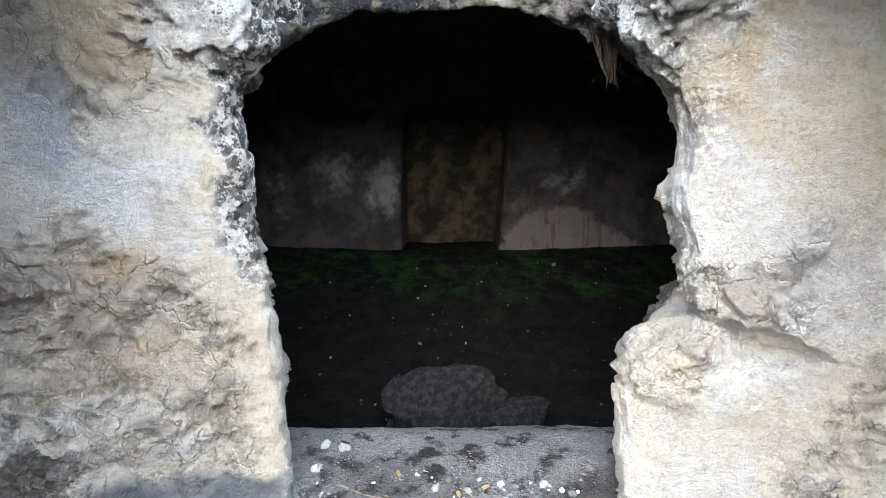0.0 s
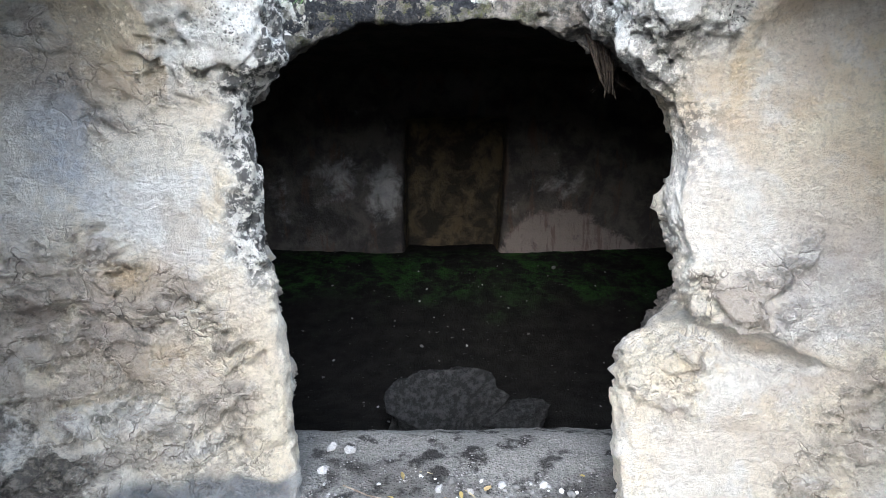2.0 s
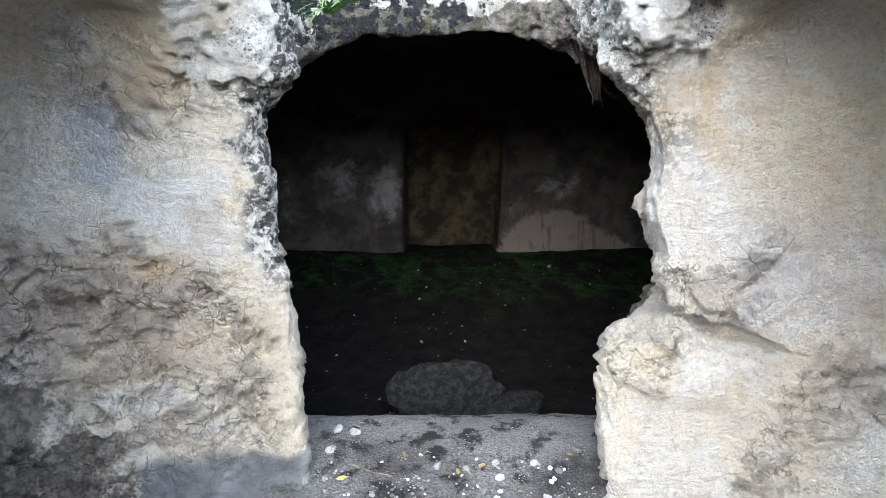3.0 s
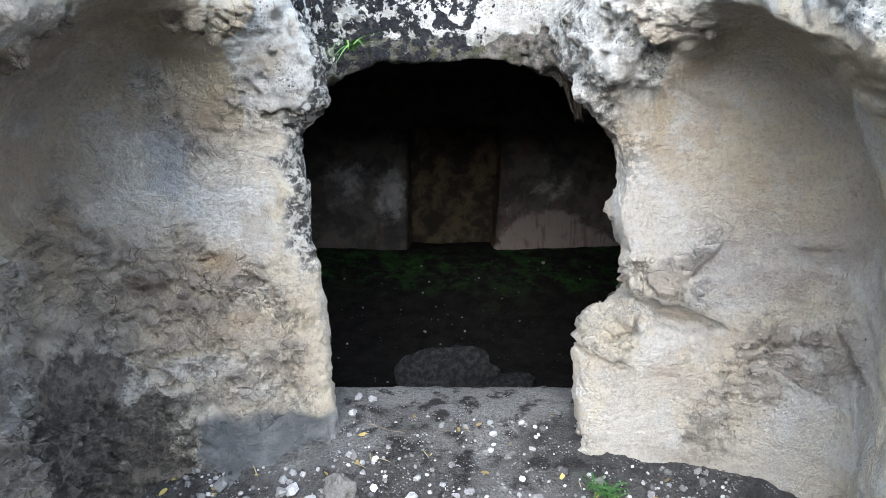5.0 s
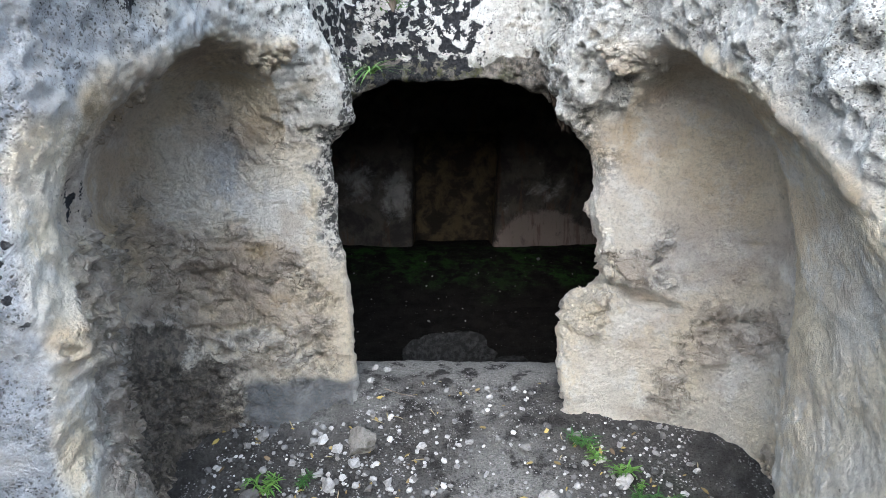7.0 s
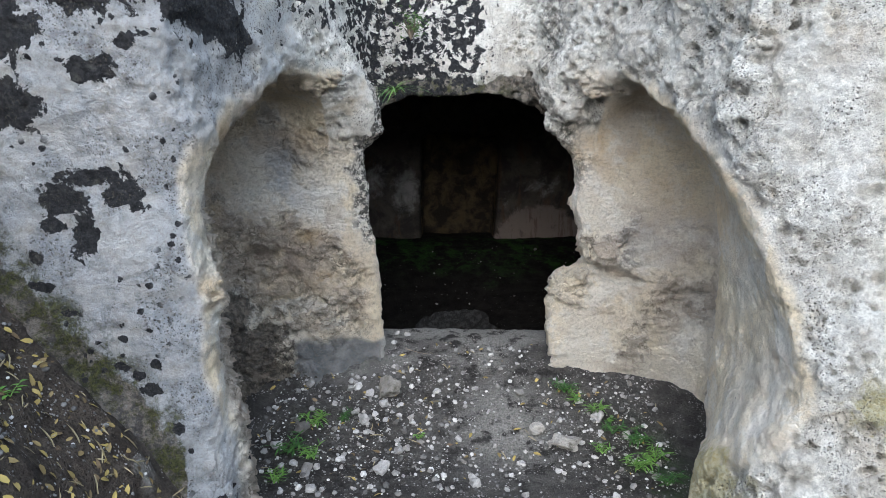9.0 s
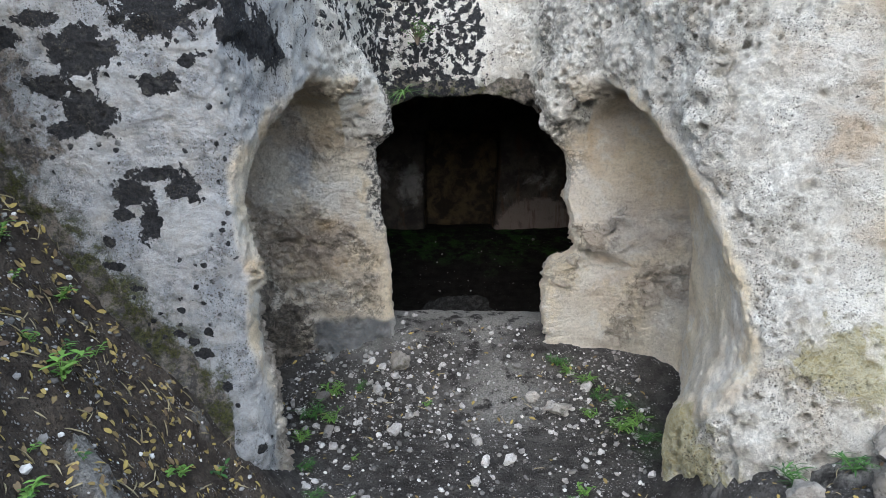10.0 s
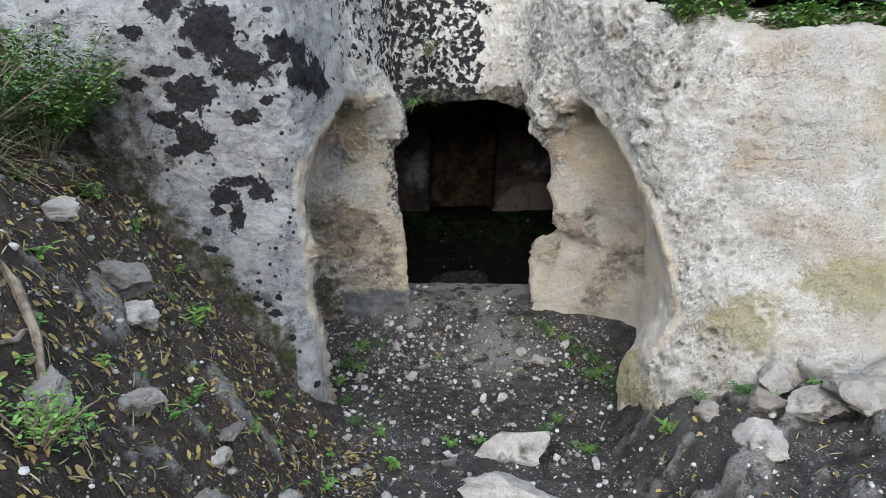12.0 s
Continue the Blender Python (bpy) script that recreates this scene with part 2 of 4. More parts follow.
def rock_material():
    n = Nodes("carved_limestone")
    bent = n.warp(0.06, 6.0)
    big, mid, fine = n.noise(1.6, 5, 0.55, 0.4), n.noise(7, 9, 0.66, 0.1), n.noise(60, 6, 0.7)
    grain = n.noise(150, 4, 0.75)
    strata = n.noise(2.6, 9, 0.68, 0.3, n.stretch(1, 1, 1.7))
    w, black, yellow, damp_and_depth, warm, rosy, blue = (n.attr(a) for a in ("weathered", "black_lichen", "yellow_lichen", "damp_and_depth", "warm", "rosy", "blue_grey"))
    broken, plinth, pitted, cream = n.attr("broken"), n.attr("plinth"), n.attr("pitted"), n.attr("cream")
    # fresh carved stone in the porch
    c = n.mix(n.ramp(big, 0.38, 0.62), (0.82, 0.70, 0.51), (0.79, 0.72, 0.61))
    c = n.mix(n.ramp(n.noise(3.4, 9, 0.7, 0.3, bent), 0.49, 0.60, 0, 0.75), c, (0.84, 0.80, 0.73))
    c = n.mix(n.ramp(strata, 0.53, 0.66, 0, 0.55), c, (0.55, 0.45, 0.34))
    c = n.mix(n.math("MULTIPLY", rosy, n.ramp(n.noise(6, 9, 0.72, 0.2), 0.36, 0.58)), c, n.mix(n.ramp(mid, 0.4, 0.62), (0.48, 0.385, 0.315), (0.60, 0.51, 0.43)))
    plate = n.math("ADD", n.attr("plate"), n.math("MULTIPLY", n.math("SUBTRACT", n.noise(18, 7, 0.7), 0.5), 0.5))
    c = n.mix(n.ramp(plate, 0.45, 0.75, 0, 0.6), c, n.mix(n.ramp(mid, 0.4, 0.62), (0.42, 0.34, 0.27), (0.30, 0.255, 0.215)))
    c = n.mix(n.math("MULTIPLY", warm, n.ramp(mid, 0.35, 0.6)), c, (0.58, 0.42, 0.24))
    mott = n.math("ADD", n.math("MULTIPLY", broken, 0.10), n.noise(9, 10, 0.76, 0.2, bent))
    c = n.mix(n.ramp(mott, 0.60, 0.70, 0, 0.7), c, n.mix(n.ramp(fine, 0.4, 0.6), (0.16, 0.14, 0.115), (0.36, 0.31, 0.25)))
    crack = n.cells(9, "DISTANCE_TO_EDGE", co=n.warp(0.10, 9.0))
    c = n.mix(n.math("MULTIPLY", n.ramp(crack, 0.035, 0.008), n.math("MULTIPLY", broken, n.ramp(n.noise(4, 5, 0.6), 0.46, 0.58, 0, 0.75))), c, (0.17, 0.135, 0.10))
    c = n.mix(n.ramp(n.noise(34, 8, 0.78, 0.2), 0.58, 0.64, 0, 0.4), c, (0.40, 0.34, 0.27))
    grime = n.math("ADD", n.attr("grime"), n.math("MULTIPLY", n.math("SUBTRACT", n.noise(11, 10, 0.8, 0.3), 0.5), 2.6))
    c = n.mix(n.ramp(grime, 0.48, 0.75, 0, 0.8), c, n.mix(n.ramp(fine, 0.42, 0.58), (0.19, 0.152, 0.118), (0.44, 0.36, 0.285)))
    c = n.mix(plinth, c, n.mix(n.ramp(mid, 0.35, 0.65), (0.17, 0.175, 0.18), (0.29, 0.29, 0.285)))
    # weathered outer skin: bright and chalky, or grey under a film of lichen
    g = n.mix(n.ramp(mid, 0.38, 0.60), (0.70, 0.66, 0.59), (0.90, 0.87, 0.80))
    g = n.mix(n.ramp(n.noise(2.6, 6, 0.65, 0.6), 0.54, 0.68, 0, 0.65), g, (0.60, 0.50, 0.36))
    g = n.mix(n.math("MULTIPLY", cream, n.ramp(big, 0.3, 0.6)), g, n.mix(n.ramp(strata, 0.42, 0.62), (0.66, 0.63, 0.57), (0.60, 0.49, 0.37)))
    film = n.mix(n.ramp(n.noise(16, 9, 0.76), 0.42, 0.58), (0.47, 0.48, 0.495), (0.22, 0.225, 0.235))
    g = n.mix(n.math("MULTIPLY", n.attr("lichen_zone"), n.ramp(n.noise(5, 9, 0.72), 0.36, 0.60, 0.45, 1.0)), g, film)
    g = n.mix(n.ramp(n.noise(46, 7, 0.78), 0.60, 0.66, 0, 0.7), g, (0.20, 0.195, 0.185))
    c = n.mix(w, c, g)
    c = n.mix(n.math("MULTIPLY", blue, n.ramp(mid, 0.3, 0.6)), c, (0.45, 0.475, 0.51))
    c = n.mix(n.ramp(fine, 0.48, 0.64, 0, 0.5), c, n.mix(0.6, c, (0.30, 0.25, 0.19)))
    c = n.mix(n.ramp(grain, 0.54, 0.64, 0, 0.45), c, n.mix(0.55, c, (0.24, 0.20, 0.15)))
    # damp, dirty and algae-stained stone, and darker colour deep in the passage
    stain_and_depth = n.math("ADD", damp_and_depth, n.math("MULTIPLY", n.math("SUBTRACT", n.noise(8, 9, 0.75, 0.3), 0.5), 1.7))
    c = n.mix(n.ramp(stain_and_depth, 0.42, 0.66, 0, 0.9), c, n.mix(n.ramp(n.noise(22, 6, 0.75), 0.42, 0.6), (0.06, 0.052, 0.045), (0.25, 0.21, 0.17)))
    # near-black speckle over pitted stone
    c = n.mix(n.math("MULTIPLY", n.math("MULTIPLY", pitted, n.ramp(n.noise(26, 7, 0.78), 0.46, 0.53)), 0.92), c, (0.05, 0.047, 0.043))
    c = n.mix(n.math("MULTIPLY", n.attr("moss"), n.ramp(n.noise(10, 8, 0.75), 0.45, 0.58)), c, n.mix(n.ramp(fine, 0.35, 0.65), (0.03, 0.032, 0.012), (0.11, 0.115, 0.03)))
    # lichens
    edge = n.math("ADD", n.math("MULTIPLY", n.math("SUBTRACT", n.noise(9, 8, 0.7, 0.5), 0.5), 1.6), yellow)
    c = n.mix(n.ramp(edge, 0.42, 0.72, 0, 0.72), c, n.mix(n.ramp(fine, 0.35, 0.6), (0.33, 0.26, 0.05), (0.47, 0.44, 0.26)))
    edge = n.math("ADD", n.math("ADD", n.math("MULTIPLY", n.math("SUBTRACT", n.noise(12, 8, 0.72, 0.3), 0.5), 2.1), n.math("MULTIPLY", n.math("SUBTRACT", n.cells(24, "SMOOTH_F1"), 0.45), -0.5)), black)
    dots = n.math("MULTIPLY", n.ramp(n.math("ADD", n.cells(19, "F1"), n.math("MULTIPLY", n.math("SUBTRACT", n.noise(50, 4, 0.65), 0.5), 0.6)), 0.25, 0.19), n.math("MULTIPLY", n.ramp(n.noise(3.0, 3), 0.5, 0.58), n.attr("lichen_zone")))
    crust = n.math("MAXIMUM", n.ramp(edge, 0.50, 0.54), dots)
    c = n.mix(crust, c, n.mix(n.ramp(fine, 0.35, 0.65), (0.016, 0.016, 0.018), (0.045, 0.045, 0.048)))
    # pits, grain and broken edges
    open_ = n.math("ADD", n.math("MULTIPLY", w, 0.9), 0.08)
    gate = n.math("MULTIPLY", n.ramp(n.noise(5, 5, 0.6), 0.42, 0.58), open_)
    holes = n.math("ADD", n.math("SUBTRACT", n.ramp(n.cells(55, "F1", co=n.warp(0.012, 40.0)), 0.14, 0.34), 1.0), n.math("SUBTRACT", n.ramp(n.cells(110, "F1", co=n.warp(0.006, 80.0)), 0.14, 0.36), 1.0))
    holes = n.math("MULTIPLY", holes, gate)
    h = n.math("ADD", n.math("MULTIPLY", mid, 0.6), n.math("MULTIPLY", fine, 0.9))
    h = n.math("ADD", h, n.math("MULTIPLY", n.noise(24, 9, 0.76, 0.1), 1.4))
    h = n.math("ADD", h, n.math("MULTIPLY", n.noise(14, 4, 0.6, 0.0, bent), n.math("MULTIPLY", broken, 0.8)))
    h = n.math("ADD", h, n.math("MULTIPLY", n.math("MULTIPLY", n.ramp(crack, 0.05, 0.0), broken), -0.5))
    h = n.math("ADD", h, n.math("MULTIPLY", holes, 0.45))
    h = n.math("ADD", h, n.math("MULTIPLY", grain, 0.35))
    h = n.math("ADD", h, n.math("MULTIPLY", crust, 0.1))
    # pit insides coloured dark, standing in for the shade within them
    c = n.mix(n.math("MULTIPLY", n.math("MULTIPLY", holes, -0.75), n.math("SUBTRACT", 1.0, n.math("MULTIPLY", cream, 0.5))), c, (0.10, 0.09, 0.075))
    c = n.mix(n.math("MULTIPLY", n.attr("pit_shade"), n.ramp(mid, 0.3, 0.6, 0.25, 0.8)), c, n.mix(n.ramp(fine, 0.4, 0.6), (0.12, 0.11, 0.09), (0.30, 0.27, 0.22)))
    return n.finish(c, 0.92, h, 0.046, 1.0, 0.2)


def chamber_material():
    n = Nodes("dimmed_plaster")
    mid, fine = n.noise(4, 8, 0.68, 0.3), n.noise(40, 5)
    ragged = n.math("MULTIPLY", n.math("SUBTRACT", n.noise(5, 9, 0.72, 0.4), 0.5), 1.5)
    # blackened wall colour, lowered further to put the chamber's dimness into it
    dim_base = n.mix(n.ramp(mid, 0.38, 0.62), (0.035, 0.032, 0.029), (0.085, 0.074, 0.064))
    dim_base = n.mix(n.ramp(n.noise(6, 6, 0.7, 0.3, n.stretch(1, 1, 0.25)), 0.54, 0.64, 0, 0.6), dim_base, (0.085, 0.052, 0.035))
    c = n.mix(n.ramp(n.math("ADD", n.attr("plaster"), ragged), 0.3, 0.75), dim_base, n.mix(n.ramp(mid, 0.4, 0.6), (0.20, 0.195, 0.19), (0.30, 0.285, 0.265)))
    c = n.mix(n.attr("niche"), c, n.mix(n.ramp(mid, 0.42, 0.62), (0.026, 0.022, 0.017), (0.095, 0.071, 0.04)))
    streak = n.ramp(n.noise(16, 5, 0.65, 0.2, n.stretch(1, 1, 0.15)), 0.5, 0.62, 0, 0.7)
    c = n.mix(n.ramp(n.math("ADD", n.attr("pale"), n.math("MULTIPLY", ragged, 1.7)), 0.35, 0.9), c, n.mix(streak, (0.18, 0.15, 0.133), (0.10, 0.07, 0.055)))
    return n.finish(c, 0.9, n.math("ADD", mid, n.math("MULTIPLY", fine, 0.3)), 0.03, 0.8, 0.2)


def chamber_floor_material():
    n = Nodes("shade_dark_soil")
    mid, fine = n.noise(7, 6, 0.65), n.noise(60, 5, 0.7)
    # near-black soil: the chamber's darkness is put into the colour
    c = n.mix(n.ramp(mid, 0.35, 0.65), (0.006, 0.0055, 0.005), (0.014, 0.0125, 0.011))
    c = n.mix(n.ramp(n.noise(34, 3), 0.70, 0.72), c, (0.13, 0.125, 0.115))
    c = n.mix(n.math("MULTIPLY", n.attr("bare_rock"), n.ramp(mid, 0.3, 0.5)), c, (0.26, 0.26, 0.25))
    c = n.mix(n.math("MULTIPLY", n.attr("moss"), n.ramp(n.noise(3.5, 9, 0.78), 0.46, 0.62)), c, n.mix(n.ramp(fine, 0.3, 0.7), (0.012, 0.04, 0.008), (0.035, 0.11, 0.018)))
    return n.finish(c, 0.95, n.math("ADD", mid, n.math("MULTIPLY", fine, 0.6)), 0.03, 1.0, 0.1)


def ground_material():
    n = Nodes("stony_soil")
    big, mid, fine = n.noise(1.3, 5, 0.6, 0.4), n.noise(9, 6, 0.66), n.noise(70, 6, 0.75)
    c = n.mix(n.ramp(mid, 0.35, 0.65), (0.034, 0.031, 0.029), (0.085, 0.078, 0.071))
    c = n.mix(n.ramp(big, 0.45, 0.62, 0, 0.5), c, (0.115, 0.108, 0.102))
    c = n.mix(n.attr("earth"), c, n.mix(n.ramp(mid, 0.35, 0.65), (0.045, 0.035, 0.028), (0.10, 0.08, 0.063)))
    c = n.mix(n.ramp(fine, 0.42, 0.62, 0, 0.75), c, n.mix(0.6, c, (0.02, 0.017, 0.014)))
    chips = n.cells(75, "F1")
    c = n.mix(n.math("MULTIPLY", n.ramp(chips, 0.36, 0.26), n.ramp(n.noise(11, 4, 0.7), 0.5, 0.6)), c, n.mix(n.ramp(n.noise(30, 2), 0.35, 0.65), (0.20, 0.19, 0.175), (0.46, 0.44, 0.42)))
    c = n.mix(n.math("MULTIPLY", n.attr("bare_rock"), n.ramp(mid, 0.38, 0.5)), c, n.mix(n.ramp(fine, 0.3, 0.7), (0.135, 0.128, 0.118), (0.31, 0.295, 0.27)))
    c = n.mix(n.math("MULTIPLY", n.attr("moss"), n.ramp(n.noise(5, 7, 0.7), 0.44, 0.6)), c, n.mix(n.ramp(fine, 0.3, 0.7), (0.02, 0.06, 0.012), (0.06, 0.14, 0.03)))
    h = n.math("ADD", n.math("MULTIPLY", mid, 0.8), n.math("MULTIPLY", fine, 0.9))
    h = n.math("ADD", h, n.ramp(chips, 0.42, 0.1, 0, 0.5))
    return n.finish(c, 0.95, h, 0.03, 1.0, 0.15)


MAT_ROCK, MAT_CHAMBER, MAT_GROUND = rock_material(), chamber_material(), ground_material()


# ---- the cliff with porch and door passage ----
def blobs(P, rows):
    """Soft round patches: rows of x, z, radius across, radius up, weight."""
    out = np.zeros(len(P))
    for x, z, rx, rz, w in rows:
        out = np.maximum(out, w * np.exp(-(((P[:, 0] - x) / rx) ** 2 + ((P[:, 2] - z) / rz) ** 2)))
    return out


def near_line(P, line):
    """Distance across and up from a broken line of x, z corners."""
    best = np.full(len(P), 9.0)
    for (ax, az), (bx, bz) in zip(line, line[1:]):
        ux, uz = bx - ax, bz - az
        t = np.clip(((P[:, 0] - ax) * ux + (P[:, 2] - az) * uz) / (ux * ux + uz * uz), 0, 1)
        best = np.minimum(best, np.hypot(P[:, 0] - ax - t * ux, P[:, 2] - az - t * uz))
    return best


# hollows under ledges and proud lumps on the piers: x, z, across, up, depth
HOLLOWS = [(-1.17, 0.985, 0.075, 0.035, 0.06), (-1.37, 1.05, 0.06, 0.03, 0.05), (-1.27, 0.885, 0.07, 0.03, 0.05), (-1.02, 0.63, 0.035, 0.04, 0.05), (-0.95, 1.13, 0.09, 0.02, 0.02),
           (-0.58, 0.82, 0.03, 0.04, 0.03), (-0.86, 0.93, 0.05, 0.02, 0.025), (-1.10, 0.80, 0.1, 0.02, 0.025), (1.36, 1.15, 0.09, 0.014, 0.035), (1.50, 1.05, 0.05, 0.02, 0.04), (0.74, 1.86, 0.05, 0.05, 0.03),
           (-1.10, 0.665, 0.05, 0.035, -0.045), (-1.2, 1.07, 0.1, 0.03, -0.02), (-0.9, 1.03, 0.1, 0.05, -0.02), (0.98, 0.86, 0.08, 0.03, -0.018), (1.0, 0.74, 0.2, 0.06, -0.02)]
CRACKS = [[(-0.70, 1.62), (-0.685, 1.53), (-0.70, 1.44), (-0.66, 1.25), (-0.65, 1.0)], [(-1.4, 1.19), (-1.25, 1.16), (-1.12, 1.23), (-0.9, 1.2), (-0.68, 1.16)],
          [(0.8, 0.91), (0.93, 0.87), (0.99, 0.81), (1.13, 0.82), (1.3, 0.77)], [(1.05, 1.16), (1.2, 1.13), (1.36, 1.17), (1.52, 1.1)],
          [(0.85, 0.62), (1.05, 0.66), (1.2, 0.58)], [(1.3, 1.0), (1.45, 0.92), (1.5, 0.75)], [(-1.3, 0.75), (-1.1, 0.74), (-0.9, 0.68), (-0.7, 0.72)], [(-1.0, 1.42), (-0.85, 1.36), (-0.75, 1.38)]]


def relief(P, N, w):
    """Natural unevenness of the stone: swells, broken plates, ledges, cracks and pits."""
    X, Y, Z = P.T
    d = 0.05 * fbm(P, 0.6, 2)
    d += 0.026 * fbm(P, 0.16, 3, 0.5) * (0.8 + 0.5 * w)
    low = step(1.28, 1.1, Z + 0.12 * fbm(P, 0.3, 2, 0.5, 13.0))
    broken = step(-0.05, 0.25, fbm(P, 0.45, 2, 0.5, 21.0) + 0.42 * low * np.where(X < 0, 1.0, 0.45) - 0.10)
    broken = broken * step(0.01, 0.12, np.abs(X - np.interp(Z, DOOR_Z, DOOR_L) + 0.02)) * (1 - w)
    broken = broken * np.maximum(X < 0, step(1.2, 1.6, Y))
    fresh = np.where(w < 0.98)[0]
    bent = P[fresh] + 0.05 * np.stack([fbm(P[fresh], 0.12, 3, 0.6, s) for s in (15.0, 25.0, 35.0)], 1)
    plates, chips = np.zeros(len(P)), np.zeros(len(P))
    plates[fresh] = cellular(bent * (1, 1, 1.9), 0.13, 3.0)[1] - 0.5
    chips[fresh] = cellular(bent * (1, 1, 1.5), 0.05, 9.0)[1] - 0.5
    d += (0.040 * plates + 0.020 * chips) * broken + (0.007 * plates + 0.006 * chips) * (1 - w)
    t = -Z / 0.11 + 2.2 * fbm(P, 0.28, 4, 0.55, 45.0) + 0.6 * plates
    fall = t - np.floor(t)
    d += 0.042 * fall * step(1.0, 0.93, fall) * broken * step(0.35, -0.05, fbm(P, 0.3, 2, 0.5, 125.0))
    d -= 0.03 * step(0.26, 0.40, fbm(P * (1, 1, 1.8), 0.10, 2, 0.5, 41.0)) * broken
    d += 0.011 * fbm(P, 0.045, 3, 0.6, 9.0) * (0.7 + 0.6 * w)
    # features of the two piers
    pier = step(1.35, 1.6, Y) * step(2.4, 2.2, Y) * (np.abs(N[:, 1]) > 0.25)
    wob = P + 0.05 * np.stack([fbm(P, 0.09, 2, 0.6, s) for s in (55.0, 0.0, 65.0)], 1)
    for x, z, a, b, deep in HOLLOWS:
        d -= pier * deep * step(1.25, 0.45, np.sqrt(((wob[:, 0] - x) / a) ** 2 + ((wob[:, 2] - z) / b) ** 2))
    parted = step(-0.02, 0.12, fbm(P, 0.13, 2, 0.6, 115.0))
    for line in CRACKS:
        d -= pier * parted * 0.02 * step(0.013, 0.004, near_line(wob, line))
    # solution pits in the weathered skin
    outer = w * step(0.2, 0.4, X) * (0.30 + 0.70 * step(1.75, 1.2, X + 0.5 * fbm(P, 0.3, 2)))
    d += (0.026 * np.tanh(5 * fbm(P, 0.33, 3, 0.5, 61.0)) + 0.022 * fbm(P, 0.06, 3, 0.65, 71.0)) * outer
    left_skin = 0.22 * w * (X < 0) + 0.6 * w * (X < -0.4) * (Y > 1.2)
    some = np.where((outer + left_skin) > 0.05)[0]
    Q = P[some] + 0.014 * np.stack([fbm(P[some], 0.05, 2, 0.6, s) for s in (75.0, 85.0, 95.0)], 1)
    amount = np.minimum(outer + left_skin, 1.0)[some] * step(-0.25, 0.12, fbm(P[some], 0.22, 2, 0.5, 105.0))
    f, k = cellular(Q * (1, 1, 1.25), 0.075, 2.0)
    d[some] -= 0.042 * step(0.46, 0.2, f / (0.45 + 0.75 * k)) * (k > 0.35) * amount
    f, k = cellular(Q, 0.036, 6.0)
    d[some] -= 0.022 * step(0.5, 0.15, f / (0.5 + 0.6 * k)) * (k > 0.3) * amount
    # pit strength, for the shade painted into the pits
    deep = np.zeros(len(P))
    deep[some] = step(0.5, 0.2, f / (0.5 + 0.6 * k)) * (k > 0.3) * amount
    return d, broken, deep, (0.5 + plates * 0.6 + chips * 0.4) * (0.3 + 0.7 * broken) * (1 - w)


pts, quads = surface((-3.1, -0.7, -0.35), (3.0, 3.22, 3.2), 0.018)
pts = relax(pts, quads, 3)
pts, quads = split_quads(pts, quads)
nor = normals_of(pts, quads)
X, Y, Z = pts.T
inside = alcove(X, Y, Z)
weathered = step(0.01, 0.05, inside + 0.03 * fbm(pts, 0.2, 3)) * step(2.75, 2.2, Y + 0.6 * (Z < 1.7))
weathered = np.maximum(weathered, step(1.60, 1.75, Z + 0.15 * fbm(pts, 0.2, 2)) * (np.abs(X) < 0.8) * (Y > 1.6))
jamb = step(0.105, 0.05, np.abs(X + 0.0 - np.interp(Z, DOOR_Z, DOOR_L)) - 0.01 + 0.08 * fbm(pts, 0.12, 2)) * (Y > 1.84) * (Y < 2.6) * step(0.95, 1.15, Z)
weathered = np.maximum(weathered, 0.7 * jamb)
lift, broken, pit_shade, plate = relief(pts, nor, weathered)
plinth = step(0.47, 0.42, Z + 0.05 * fbm(pts, 0.15, 2)) * step(-1.06, -1.0, X) * step(-0.42, -0.47, X) * (Y > 1.6)
pitted = np.maximum(jamb, step(0.16, 0.0, np.abs(X - 0.60 - 0.1 * (Z < 1.6))) * (Y > 1.75) * (Y < 2.6) * step(1.25, 1.55, Z) * 0.7)
pitted = np.maximum(pitted, 0.3 * weathered * (X > 0.2) * step(1.5, 1.1, X) * (Y < 1.9))
pts = pts + nor * (lift - 0.02 * pitted * step(0.05, 0.3, fbm(pts, 0.035, 2, 0.5, 51.0)))[:, None]
LICHEN_HIGH = [(-1.61, 2.39, 0.092, 0.076), (-1.38, 2.28, 0.168, 0.137), (-1.21, 2.11, 0.183, 0.098), (-1.03, 2.2, 0.092, 0.086), (-0.9, 2.08, 0.137, 0.122), (-0.82, 2.28, 0.061, 0.061), (-0.75, 2.37, 0.046, 0.061), (-0.85, 1.96, 0.067, 0.043), (-1.52, 1.97, 0.153, 0.098), (-1.65, 1.85, 0.092, 0.046), (-1.52, 1.75, 0.116, 0.098), (-1.24, 1.86, 0.086, 0.043), (-1.5, 2.18, 0.061, 0.043), (-1.63, 1.68, 0.069, 0.044), (-1.66, 2.08, 0.092, 0.037), (-1.81, 2.02, 0.076, 0.037), (-1.13, 1.94, 0.037, 0.024), (-1.76, 2.28, 0.061, 0.037), (-1.27, 2.2, 0.043, 0.061), (-1.08, 2.39, 0.031, 0.015)]
